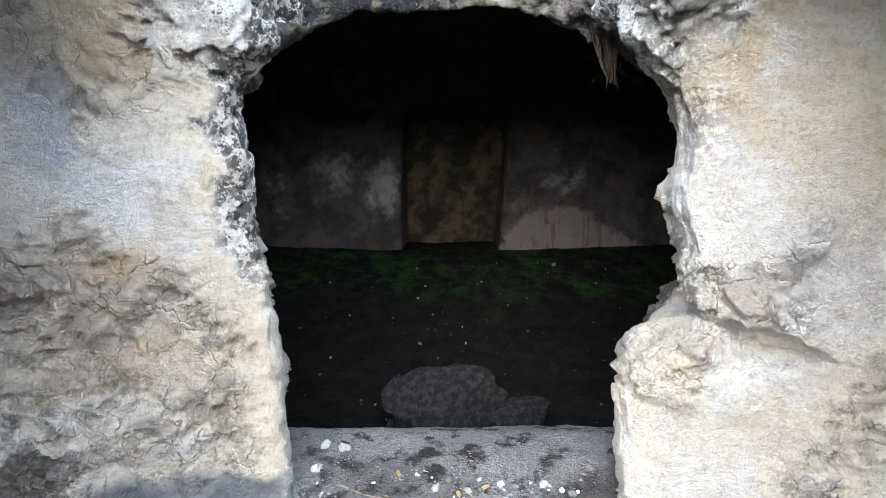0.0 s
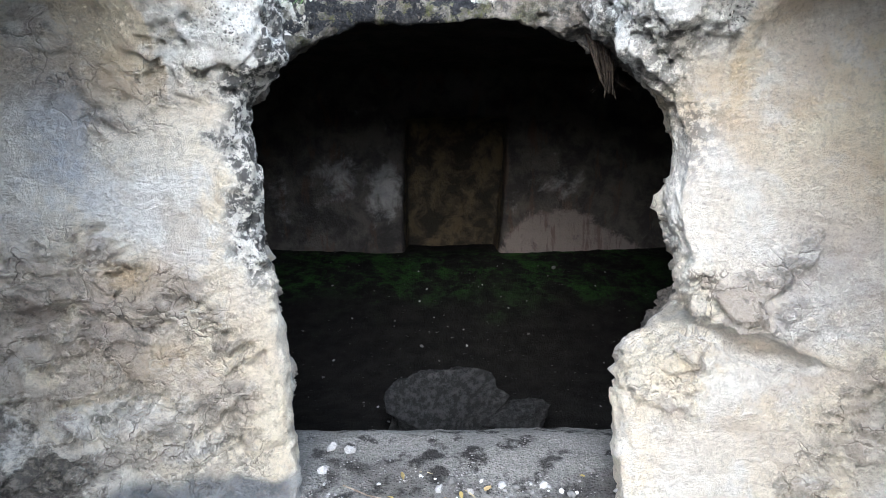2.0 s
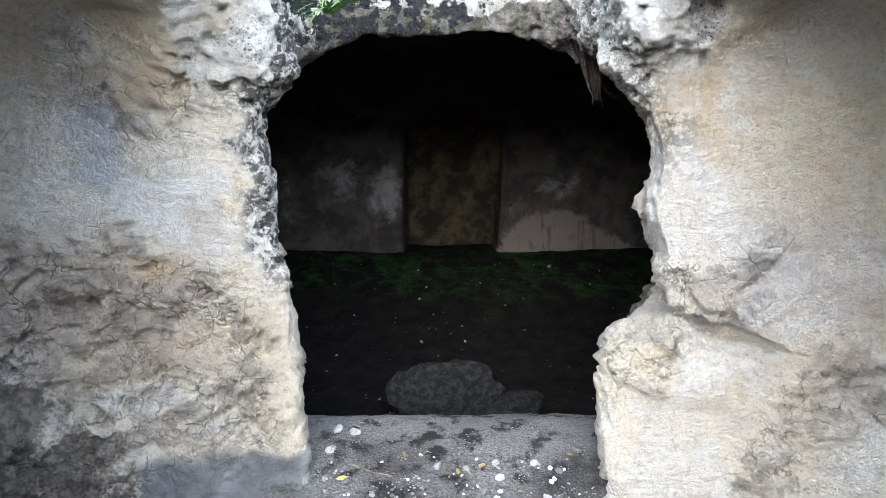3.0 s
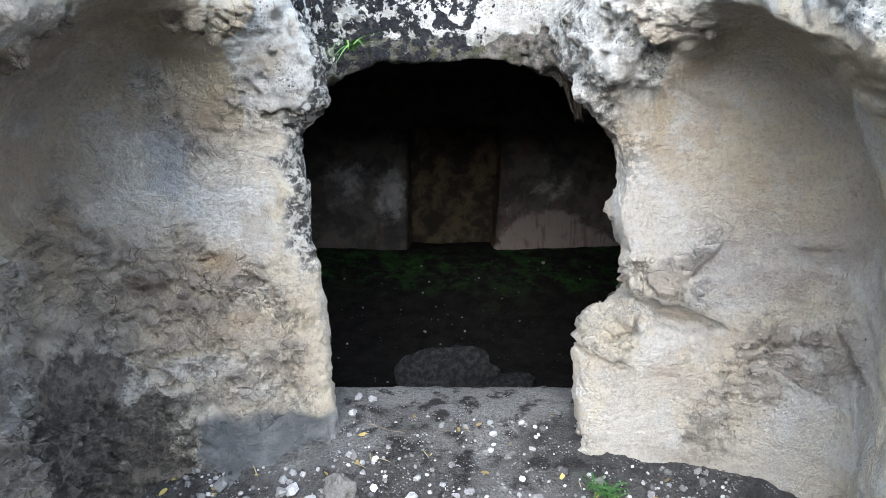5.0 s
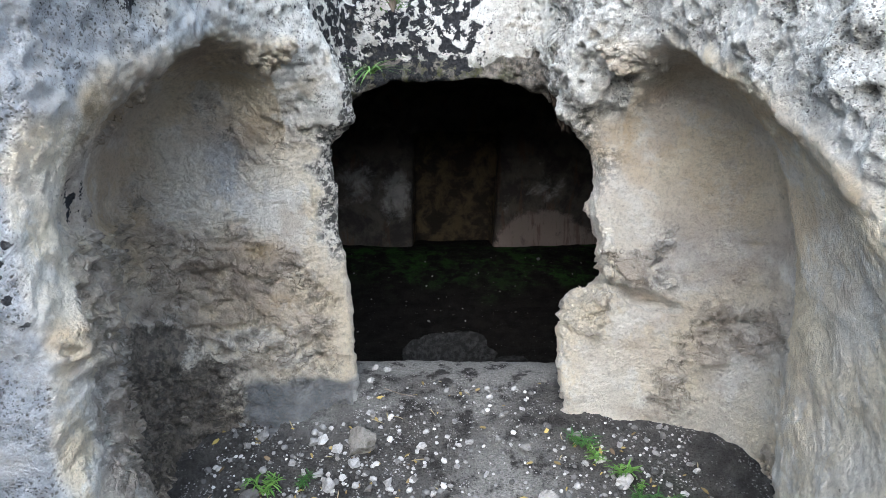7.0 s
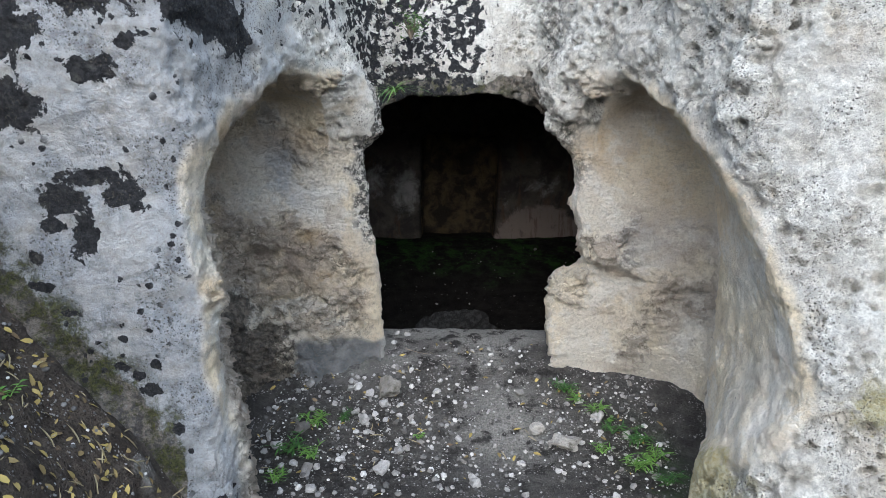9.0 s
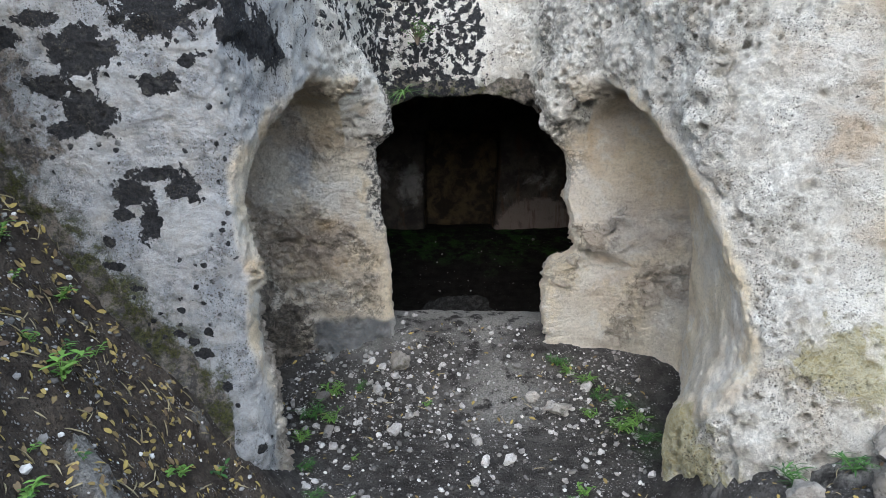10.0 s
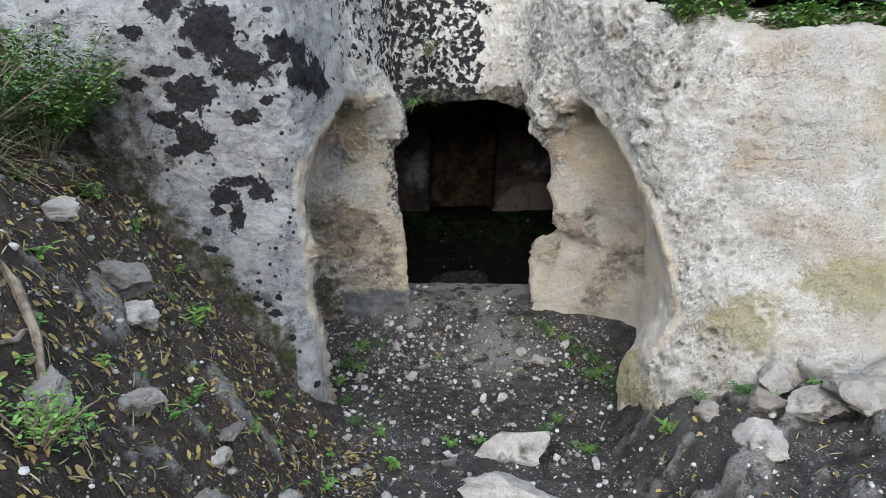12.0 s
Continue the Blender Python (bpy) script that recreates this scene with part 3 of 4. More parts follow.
LICHEN_LOW = [(-1.19, 1.45, 0.078, 0.062), (-1.32, 1.51, 0.1, 0.034), (-1.4, 1.43, 0.078, 0.056), (-1.34, 1.31, 0.044, 0.087), (-1.45, 1.34, 0.044, 0.028), (-1.51, 1.23, 0.034, 0.025), (-1.14, 0.84, 0.025, 0.022), (-1.16, 0.74, 0.041, 0.028), (-1.07, 0.59, 0.028, 0.025), (-0.95, 0.29, 0.019, 0.028), (-1.24, 0.94, 0.019, 0.016), (-1.27, 0.83, 0.031, 0.019), (-1.21, 0.79, 0.031, 0.016), (-1.48, 1.13, 0.044, 0.019), (-1.42, 1.03, 0.025, 0.016), (-1.03, 0.51, 0.016, 0.016)]
cream = step(1.15, 1.5, X + 0.3 * fbm(pts, 0.4, 2)) * (Y < 1.0)
black = 0.95 * blobs(pts, [(x, z, 1.15 * a, 1.15 * b, 1) for x, z, a, b in LICHEN_HIGH + LICHEN_LOW]) * step(0.9, 0.5, Y) * (X < -0.5)
black = np.maximum(black, 0.56 * step(-1.0, -0.75, X) * step(0.85, 0.45, X) * step(1.9, 2.5, Y) * step(1.88, 2.02, Z) * (1 - 0.75 * step(0.1, 0.3, X - 0.2 * fbm(pts, 0.3, 2))))
black = np.maximum(black, 0.42 * step(0.4, 1.0, Y) * (X < -0.3) * step(1.95, 2.3, Z))
yellow = 0.82 * blobs(pts, [(1.41, 0.81, 0.26, 0.24, 1.0), (1.88, 1.02, 0.34, 0.22, 1.0), (0.86, 0.25, 0.2, 0.28, 1.35), (0.97, 0.64, 0.04, 0.03, 1.0), (2.4, 1.2, 0.3, 0.2, 0.8)]) * step(0.9, 0.4, Y) * (X > 0)
damp_and_depth = np.maximum(blobs(pts, [(-1.40, 0.62, 0.2, 0.24, 1.0), (-1.25, 0.42, 0.28, 0.2, 0.9), (-1.3, 0.2, 0.4, 0.2, 0.9), (-1.5, 0.8, 0.12, 0.15, 0.7)]) * (Y > 0.9), blobs(pts, [(-1.9, 1.7, 0.42, 0.8, 0.62), (0.0, 1.98, 0.9, 0.12, 0.7)]) * ((Y > 2.0) | (X < -1.5)))
# the same dark colours, rising with depth into the door passage
damp_and_depth = np.maximum(damp_and_depth, 0.9 * step(2.3, 2.75, Y) * (Z < 1.95))
damp_and_depth = np.maximum(damp_and_depth, 0.95 * step(1.84, 1.9, Z) * step(2.22, 2.08, Z + 0.15 * fbm(pts, 0.2, 2)) * step(1.95, 2.1, Y) * step(0.68, 0.5, np.abs(X)))
damp_and_depth = np.maximum(damp_and_depth, 0.85 * step(0.22, 0.06, Z - 1.28 * (-X - 0.76) + 0.1 * fbm(pts, 0.2, 2)) * (X < -1.05) * (Y < 0.7))
warm = blobs(pts, [(-0.86, 0.82, 0.1, 0.06, 1.0), (-0.93, 1.1, 0.12, 0.05, 0.9), (0.85, 1.62, 0.4, 0.22, 0.6), (-1.0, 1.68, 0.4, 0.12, 0.7), (0.72, 1.84, 0.08, 0.1, 1.0), (1.0, 2.2, 0.12, 0.25, 0.8), (0.62, 2.25, 0.1, 0.3, 0.9), (0.98, 0.86, 0.1, 0.04, 0.9), (1.25, 1.35, 0.2, 0.15, 0.7), (1.33, 1.95, 0.15, 0.12, 0.8), (1.6, 2.1, 0.2, 0.12, 0.6), (-1.45, 1.3, 0.12, 0.4, 0.7)])
rosy = blobs(pts, [(-1.1, 0.98, 0.45, 0.2, 1.0), (-0.8, 0.85, 0.3, 0.25, 0.7), (1.35, 1.1, 0.35, 0.22, 0.8), (1.2, 0.75, 0.4, 0.2, 0.55), (-1.45, 1.25, 0.15, 0.3, 0.6), (0.95, 0.62, 0.3, 0.12, 0.4)]) * step(1.1, 1.5, Y)
blue = blobs(pts, [(-1.08, 1.46, 0.12, 0.2, 0.9), (-1.2, 1.25, 0.12, 0.12, 0.4), (1.15, 1.1, 0.25, 0.2, 0.3)]) * (Y > 1.2)
blue = np.maximum(blue, 0.5 * step(-0.6, -0.9, X) * (Y < 1.2) * weathered)
# left porch wall tinted tan, its shadowed look put into the colour
rosy = np.maximum(rosy, 0.75 * step(-0.7, -0.95, X) * step(0.3, 0.5, Y) * step(1.7, 1.4, Y) * (1 - weathered))
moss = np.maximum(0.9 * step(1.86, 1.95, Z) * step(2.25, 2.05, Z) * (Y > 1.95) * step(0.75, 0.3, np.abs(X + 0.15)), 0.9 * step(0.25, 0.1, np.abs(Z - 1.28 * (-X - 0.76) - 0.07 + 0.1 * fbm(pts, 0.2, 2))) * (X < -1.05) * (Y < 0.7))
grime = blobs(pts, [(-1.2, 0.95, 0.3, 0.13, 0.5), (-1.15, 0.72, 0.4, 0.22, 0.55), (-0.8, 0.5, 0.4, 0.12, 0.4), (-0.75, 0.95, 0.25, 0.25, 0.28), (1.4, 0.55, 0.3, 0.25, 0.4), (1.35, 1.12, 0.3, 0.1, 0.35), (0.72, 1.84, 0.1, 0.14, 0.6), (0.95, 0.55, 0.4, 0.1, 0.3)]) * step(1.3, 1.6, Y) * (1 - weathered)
cliff = tagged(new("rock_face", mesh_of("rock_face", pts, quads, MAT_ROCK, {"weathered": weathered, "black_lichen": black, "yellow_lichen": yellow, "damp_and_depth": damp_and_depth, "warm": warm, "rosy": rosy, "blue_grey": blue, "lichen_zone": step(-0.85, -1.0, X) * (Y < 0.7) * weathered, "cream": cream, "broken": broken, "moss": moss, "pit_shade": pit_shade, "grime": grime, "plate": plate, "plinth": plinth, "pitted": pitted})),
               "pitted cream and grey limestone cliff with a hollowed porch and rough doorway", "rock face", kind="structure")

# ---- the chamber behind the door ----
pts, quads = surface((-2.7, 3.16, -0.9), (2.9, 7.7, 2.7), 0.05)
pts, quads = split_quads(relax(pts, quads, 1), quads)
nor = normals_of(pts, quads)
pts = pts + nor * (0.03 * fbm(pts, 0.5, 3) + 0.012 * fbm(pts, 0.12, 3))[:, None]
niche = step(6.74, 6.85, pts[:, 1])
px, py, pz = pts.T
back = step(6.4, 6.55, py)
pale = back * (1 - niche) * step(-0.1, 0.12, px - 0.5 - 0.55 * (pz - 0.47)) * step(0.15, -0.15, pz - 0.88 - 0.2 * (px - 0.8) + 0.8 * np.maximum(px - 1.3, 0))
plaster = back * blobs(pts, [(-0.63, 1.15, 0.22, 0.38, 0.75), (-1.05, 1.25, 0.4, 0.32, 0.6), (-0.85, 1.85, 0.45, 0.25, 0.35), (0.72, 0.95, 0.08, 0.3, 0.5), (1.2, 1.2, 0.35, 0.3, 0.45), (-1.7, 1.0, 0.3, 0.4, 0.4)])
overhead = normals_of(pts, quads)[quads].mean(1)[:, 2] < -0.6
for name, pick, label in (("chamber_wall", ~overhead, "blackened plastered rock-cut chamber walls, coloured darker for the dimness, with a tall niche"), ("ceiling", overhead, "dark rock-cut ceiling of the burial chamber")):
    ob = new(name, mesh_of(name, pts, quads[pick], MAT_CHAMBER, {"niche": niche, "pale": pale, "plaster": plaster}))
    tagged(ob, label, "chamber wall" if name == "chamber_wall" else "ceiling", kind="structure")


# ---- ground: path, banks, threshold and chamber floor ----
def ground_base(x, y):
    path = -0.03 - 0.05 * step(0.9, 0.2, y) * step(0.0, 0.6, x) + 0.06 * np.maximum(-y - 0.4, 0)
    path = path + 0.40 * step(1.15, 2.25, y) - 0.10 * step(2.35, 2.75, y)
    outside = step(0.75, 0.1, y)
    foot = 0.76 + 0.16 * np.clip(y, -2.2, 0)
    run = -x - foot
    left = np.where(run < 1.25, 1.28 * np.maximum(run, 0), 1.6 + 0.45 * (run - 1.25))
    left = smin(left, 3.2 + 0 * left, 0.6) * step(-9.0, -3.0, y)
    rr = np.maximum(x - 0.72 - 0.25 * step(-0.3, -2.5, y), 0)
    right = (0.36 * step(0.0, 0.4, rr) + 0.28 * np.maximum(rr - 0.25, 0)) * step(-9.0, -1.6, y)
    right = smin(right, 2.4 + 0 * right, 0.6)
    z = path + outside * (smax(left, 0 * left, 0.12) - 0.03 + right)
    hill = 2.6 * step(0.3, 1.6, y) * step(2.9, 3.6, np.abs(x)) * step(60, 20, np.abs(x))
    return np.where(np.abs(x) > 2.9, np.maximum(z, hill), z)


def chamber_base(x, y):
    return np.where(y < 2.95, 0.27 - 0.55 * step(2.66, 2.95, y), -0.28 + 0.75 * step(4.4, 6.9, y)) + 0.03 * np.abs(x) * (y > 3)


def outcrop(P):
    """Where bedrock breaks through the earth of the banks, 0 to 1."""
    Q = P * (1, 1, 0)
    v = fbm(Q, 0.33, 4, 0.55, 17.0) + 0.10 * np.exp(-((P[:, 0] + 1.05 + 0.25 * P[:, 1] + 0.25) / 0.22) ** 2) * step(-0.4, -0.8, P[:, 1]) + 0.16 * step(0.75, 1.0, P[:, 0]) * step(2.6, 1.4, P[:, 0])
    return step(0.30, 0.40, v) * step(0.72, 0.95, np.abs(P[:, 0])) * step(0.2, -0.1, P[:, 1])


def ground_height(x, y):
    x, y = np.broadcast_arrays(np.asarray(x, float), np.asarray(y, float))
    P = np.stack([x.ravel(), y.ravel(), 0 * x.ravel()], 1)
    z = np.where(y.ravel() < 2.66, ground_base(x.ravel(), y.ravel()), chamber_base(x.ravel(), y.ravel()))
    bank = step(0.7, 1.1, np.abs(P[:, 0])) * step(0.6, 0.0, P[:, 1])
    rough = (0.05 * fbm(P, 0.5, 3) + 0.018 * fbm(P, 0.09, 3, 0.6)) * (0.55 + 1.0 * bank) + 0.10 * fbm(P, 0.35, 2, 0.5, 4.0) * bank + 0.035 * np.abs(fbm(P, 0.12, 3, 0.6, 8.0)) * bank
    return (z + rough + 0.05 * outcrop(P)).reshape(x.shape)


def grid_sheet(name, xs, ys, material, label, category, attributes):
    gx, gy = np.meshgrid(xs, ys, indexing="ij")
    P = np.stack([gx.ravel(), gy.ravel(), ground_height(gx, gy).ravel()], 1)
    k = np.arange(len(xs) * len(ys)).reshape(len(xs), len(ys))
    F = np.stack([k[:-1, :-1].ravel(), k[1:, :-1].ravel(), k[1:, 1:].ravel(), k[:-1, 1:].ravel()], 1)
    return tagged(new(name, mesh_of(name, P, F, material, attributes(P))), label, category, kind="structure")


far = np.geomspace(0.05, 400, 46).cumsum() * 0.2
gx = np.concatenate([-3.6 - far[::-1], np.arange(-3.6, 3.601, 0.016), 3.6 + far])
gy = np.concatenate([-4.2 - far[::-1], np.arange(-4.2, 2.661, 0.016)])


def ground_attributes(P):
    bare = np.maximum(0.85 * step(1.75, 2.25, P[:, 1] + 0.5 * fbm(P, 0.4, 3)), np.exp(-((P[:, 0] - 0.25) / 0.28) ** 2 - ((P[:, 1] - 1.45) / 0.35) ** 2)) * (np.abs(P[:, 0]) < 1.6)
    bare = np.maximum(bare, outcrop(P))
    moss = 0.5 * np.exp(-((P[:, 0] - 1.0) / 0.15) ** 2 - ((P[:, 1] - 1.1) / 0.3) ** 2)
    earth = step(-0.55, -0.95, P[:, 0] + 0.2 * fbm(P, 0.4, 2)) * step(0.4, 0.0, P[:, 1])
    return {"bare_rock": bare, "moss": moss, "earth": earth}


ground = grid_sheet("ground", gx, gy, MAT_GROUND, "dark stony soil path rising to a worn rock threshold", "ground", ground_attributes)
floor = grid_sheet("chamber_floor", np.arange(-2.7, 2.9, 0.025), np.arange(2.66, 7.6, 0.025), chamber_floor_material(), "earth floor of the chamber, coloured near black for its shade, with green moss", "floor",
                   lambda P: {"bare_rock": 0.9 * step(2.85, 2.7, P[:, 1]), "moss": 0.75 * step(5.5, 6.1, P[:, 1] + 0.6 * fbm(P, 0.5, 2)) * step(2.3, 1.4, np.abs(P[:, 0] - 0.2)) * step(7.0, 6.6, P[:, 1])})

# hill above the cliff
hx, hy = np.meshgrid(np.linspace(-30, 30, 121), np.concatenate([np.linspace(0.55, 3.2, 40), np.geomspace(3.4, 60, 25)]), indexing="ij")
P = np.stack([hx.ravel(), hy.ravel(), 0 * hx.ravel()], 1)
P[:, 2] = 2.47 + 0.12 * step(-0.4, -1.0, P[:, 0]) + 0.72 * step(0.6, 0.1, np.abs(P[:, 0] + 0.1)) + 0.22 * np.minimum(P[:, 1], 12) + 0.12 * fbm(P, 0.8, 3)
k = np.arange(hx.size).reshape(hx.shape)
F = np.stack([k[:-1, :-1].ravel(), k[1:, :-1].ravel(), k[1:, 1:].ravel(), k[:-1, 1:].ravel()], 1)
cx, cy = P[F].mean(1)[:, 0], P[F].mean(1)[:, 1]
F = F[~((np.abs(cx + 0.05) < 1.3) & (cy < 3.4))]
zero = np.zeros(len(P))
tagged(new("hilltop", mesh_of("hilltop", P, F, MAT_GROUND, {"bare_rock": zero, "moss": zero + 0.3})), "earth slope with weeds above the rock face", "hillside", kind="structure")


# ---- things: helpers ----
def part(name, bm, material, parent, label=""):
    me = bpy.data.meshes.new(name)
    bm.to_mesh(me)
    bm.free()
    for p in me.polygons:
        p.use_smooth = True
    me.materials.append(material)
    ob = new(name, me)
    ob.parent = parent
    return tagged(ob, label)


def stone_mesh(name, seed, size, detail, material, rough=0.25, flat=(1, 1, 0.7)):
    """An angular lump of stone: a ball cut by random planes, then roughened."""
    r = random.Random(seed)
    bm = bmesh.new()
    bmesh.ops.create_icosphere(bm, subdivisions=detail, radius=1.0)
    V = np.array([v.co[:] for v in bm.verts])
    for _ in range(13):
        d = np.array([r.gauss(0, 1) for _ in range(3)])
        d /= np.linalg.norm(d)
        cut = r.uniform(0.45, 0.8)
        over = np.maximum(V @ d - cut, 0)
        V = V - over[:, None] * d
    V = V * (1 + rough * fbm(V + seed * 3.1, 0.8, 5, 0.55))[:, None]
    V = V * np.array(flat) * size
    for v, c in zip(bm.verts, V):
        v.co = c
    me = bpy.data.meshes.new(name)
    bm.to_mesh(me)
    bm.free()
    for p in me.polygons:
        p.use_smooth = False
    me.materials.append(material)
    return me


def stone_material(name, lo, hi, moss=0.0, size=1.0):
    n = Nodes(name)
    mid, fine = n.noise(14 / size, 6, 0.65), n.noise(90 / size, 5, 0.75)
    c = n.mix(n.rand(), lo, hi)
    c = n.mix(n.ramp(mid, 0.4, 0.65, 0, 0.6), c, n.mix(0.6, c, (0.10, 0.08, 0.06)))
    c = n.mix(n.ramp(fine, 0.5, 0.68, 0, 0.6), c, n.mix(0.65, c, (0.03, 0.028, 0.025)))
    if moss:
        c = n.mix(n.ramp(n.noise(4, 6, 0.65), 0.6 - moss * 0.2, 0.72 - moss * 0.2, 0, 0.85), c, (0.035, 0.035, 0.02))
    return n.finish(c, 0.93, n.math("ADD", mid, n.math("MULTIPLY", fine, 0.6)), 0.02 if size == 1 else 0.006, 1.0, 0.2)


def leaf_material(name, a, b):
    n = Nodes(name)
    c = n.mix(n.island(), a, b)
    c = n.mix(n.ramp(n.noise(40, 3), 0.4, 0.7, 0, 0.35), c, n.mix(0.5, c, (0.10, 0.09, 0.03)))
    n.bsdf.inputs["Subsurface Weight"].default_value = 0.0
    return n.finish(c, 0.6, None, specular=0.35)


STONE = stone_material("pale_limestone", (0.13, 0.122, 0.115), (0.47, 0.455, 0.435), 0.0, 9.0)
BOULDER = stone_material("weathered_boulder", (0.20, 0.185, 0.165), (0.42, 0.395, 0.36), 0.25)
# near-black copy of the stone, chamber shade put into its colour
SHADED_BOULDER = Nodes("shade_dark_stone")
SHADED_BOULDER = SHADED_BOULDER.finish(SHADED_BOULDER.mix(SHADED_BOULDER.ramp(SHADED_BOULDER.noise(26, 7, 0.72), 0.42, 0.62), (0.012, 0.0115, 0.011), (0.034, 0.033, 0.032)), 0.95, SHADED_BOULDER.noise(40, 6, 0.7), 0.03, 1.0, 0.15)
GREEN = leaf_material("fresh_leaf", (0.055, 0.15, 0.022), (0.16, 0.29, 0.06))
DEEP_GREEN = leaf_material("dark_leaf", (0.02, 0.07, 0.018), (0.06, 0.15, 0.03))
DRY = leaf_material("dry_leaf", (0.33, 0.25, 0.07), (0.10, 0.065, 0.04))
STRAW = leaf_material("dry_grass", (0.22, 0.18, 0.10), (0.33, 0.28, 0.17))
BARK = Nodes("bark")
BARK = BARK.finish(BARK.mix(BARK.ramp(BARK.noise(30, 5, 0.6, 0, BARK.stretch(1, 1, 0.2)), 0.35, 0.65), (0.09, 0.07, 0.05), (0.21, 0.17, 0.13)), 0.9, BARK.noise(60, 4), 0.004)


def leaf(bm, base, aim, up, length, width, bend=0.3, rows=4):
    """One curved blade with a folded midrib."""
    aim, up = Vector(aim).normalized(), Vector(up)
    side = aim.cross(up)
    if side.length < 1e-4:
        side = aim.orthogonal()
    side.normalize()
    up = side.cross(aim).normalized()
    prev = None
    for i in range(rows + 1):
        t = i / rows
        w = width * math.sin(math.pi * min(1.0, 0.12 + 0.88 * t)) ** 0.8 * 0.5 if i < rows else 0.0004
        c = Vector(base) + aim * length * t - up * bend * length * t * t
        ring = [bm.verts.new(c - side * w + up * w * 0.25), bm.verts.new(c), bm.verts.new(c + side * w + up * w * 0.25)]
        if prev:
            bm.faces.new((prev[0], prev[1], ring[1], ring[0]))
            bm.faces.new((prev[1], prev[2], ring[2], ring[1]))
        prev = ring


def tube(bm, pts, r0, r1, sides=5):
    prev = None
    for i, p in enumerate(pts):
        a = Vector(pts[min(i + 1, len(pts) - 1)]) - Vector(pts[max(i - 1, 0)])
        u = a.orthogonal().normalized()
        w = a.normalized().cross(u)
        r = r0 + (r1 - r0) * i / (len(pts) - 1)
        ring = [bm.verts.new(Vector(p) + (u * math.cos(k * math.tau / sides) + w * math.sin(k * math.tau / sides)) * r) for k in range(sides)]
        if prev:
            for k in range(sides):
                bm.faces.new((prev[k], prev[(k + 1) % sides], ring[(k + 1) % sides], ring[k]))
        prev = ring


def height(x, y):
    return float(ground_height(x, y))


# ---- boulders and large stones ----
def boulder(x, y, size, seed, label, flat=(1, 1, 0.7), turn=0, sink=0.25, z=None, material=None, category="boulder", name="boulder"):
    ob = new(name, stone_mesh(name, seed, size, 4, material or BOULDER, 0.45, flat))
    ob.matrix_world = pose(x, y, (height(x, y) if z is None else z) + size * flat[2] * (1 - 2 * sink) * 0.8, 0, 0, turn)
    return tagged(ob, label, category)


boulder(0.04, 3.85, 0.36, 3, "boulder lying on the chamber floor, coloured near black for the shade", (1.1, 0.7, 0.95), 20, 0.17, material=SHADED_BOULDER)
boulder(0.42, 3.86, 0.27, 4, "low stone beside the chamber boulder, coloured near black for the shade", (1.1, 0.75, 0.6), -10, 0.12, material=SHADED_BOULDER)
boulder(0.22, 0.0, 0.25, 11, "flat grey boulder half sunk in the path", (1.15, 0.62, 0.5), 12, 0.25)
boulder(0.12, -0.52, 0.28, 12, "broad low rock sunk in the soil", (1.3, 0.7, 0.35), -8, 0.42)
boulder(-0.43, 1.68, 0.085, 13, "mossy grey stone against the door pier", (1.1, 0.8, 0.95), 30, 0.15, name="stone", category="stone")
boulder(0.56, 1.30, 0.085, 14, "light grey flat stone on the path", (1.2, 0.8, 0.6), 10, 0.2, name="stone", category="stone")
boulder(0.42, 1.42, 0.06, 15, "small brown angular stone on the path", (1, 0.9, 0.8), 50, 0.2, name="stone", category="stone")
for i, (x, y, s) in enumerate([(1.55, -0.55, 0.16), (1.78, -0.65, 0.2), (1.36, -0.5, 0.12), (1.95, -0.45, 0.17), (1.75, -0.32, 0.13), (1.52, -0.28, 0.12), (2.15, -0.4, 0.2), (1.15, -0.35, 0.09), (1.25, -0.75, 0.13)]):
    tagged(boulder(x, y, s, 30 + i, "pale rounded boulder on the stony bank under the cliff", (1, 0.85, 0.8), 40 * i, 0.25), group="rocks on the bank")
for i, (x, y, s) in enumerate([(-1.21, -1.46, 0.075), (-1.02, -1.25, 0.06), (-0.95, -1.55, 0.09), (-1.75, -1.75, 0.17), (-0.82, -1.05, 0.08), (-1.05, -1.05, 0.07), (-1.55, -0.75, 0.15), (-1.42, -0.95, 0.1), (-0.8, -1.35, 0.1), (-0.68, -1.1, 0.07), (-1.75, -0.9, 0.09), (-0.72, -0.75, 0.06), (-1.3, -1.75, 0.1)]):
    tagged(boulder(x, y, s, 50 + i, "white limestone rock half buried in the earth bank", (1.2, 0.9, 0.7), 55 * i, 0.3), group="rocks in the earth bank")


# ---- loose stones, gravel ----
def free_place(r):
    """A spot on the path, denser below the piers and thin on the bare rock."""
    while True:
        x, y = r.uniform(-1.15, 1.15), r.uniform(-0.6, 2.1)
        if abs(x) > 0.82 + 0.35 * min(1, max(0, (y - 0.2) / 1.2)) or (y > 1.82 and abs(x) > 0.48):
            continue
        if math.exp(-((x - 0.25) / 0.3) ** 2 - ((y - 1.55) / 0.4) ** 2) > r.random() * 1.2:
            continue
        if r.random() < 0.3 + 0.7 * math.exp(-((y - 1.55) / 0.35) ** 2):
            return x, y


r = random.Random(5)
variants = [stone_mesh("stone", 70 + i, 1.25, 3, STONE, 0.35, (1, r.uniform(0.6, 0.9), r.uniform(0.5, 0.75))) for i in range(8)]
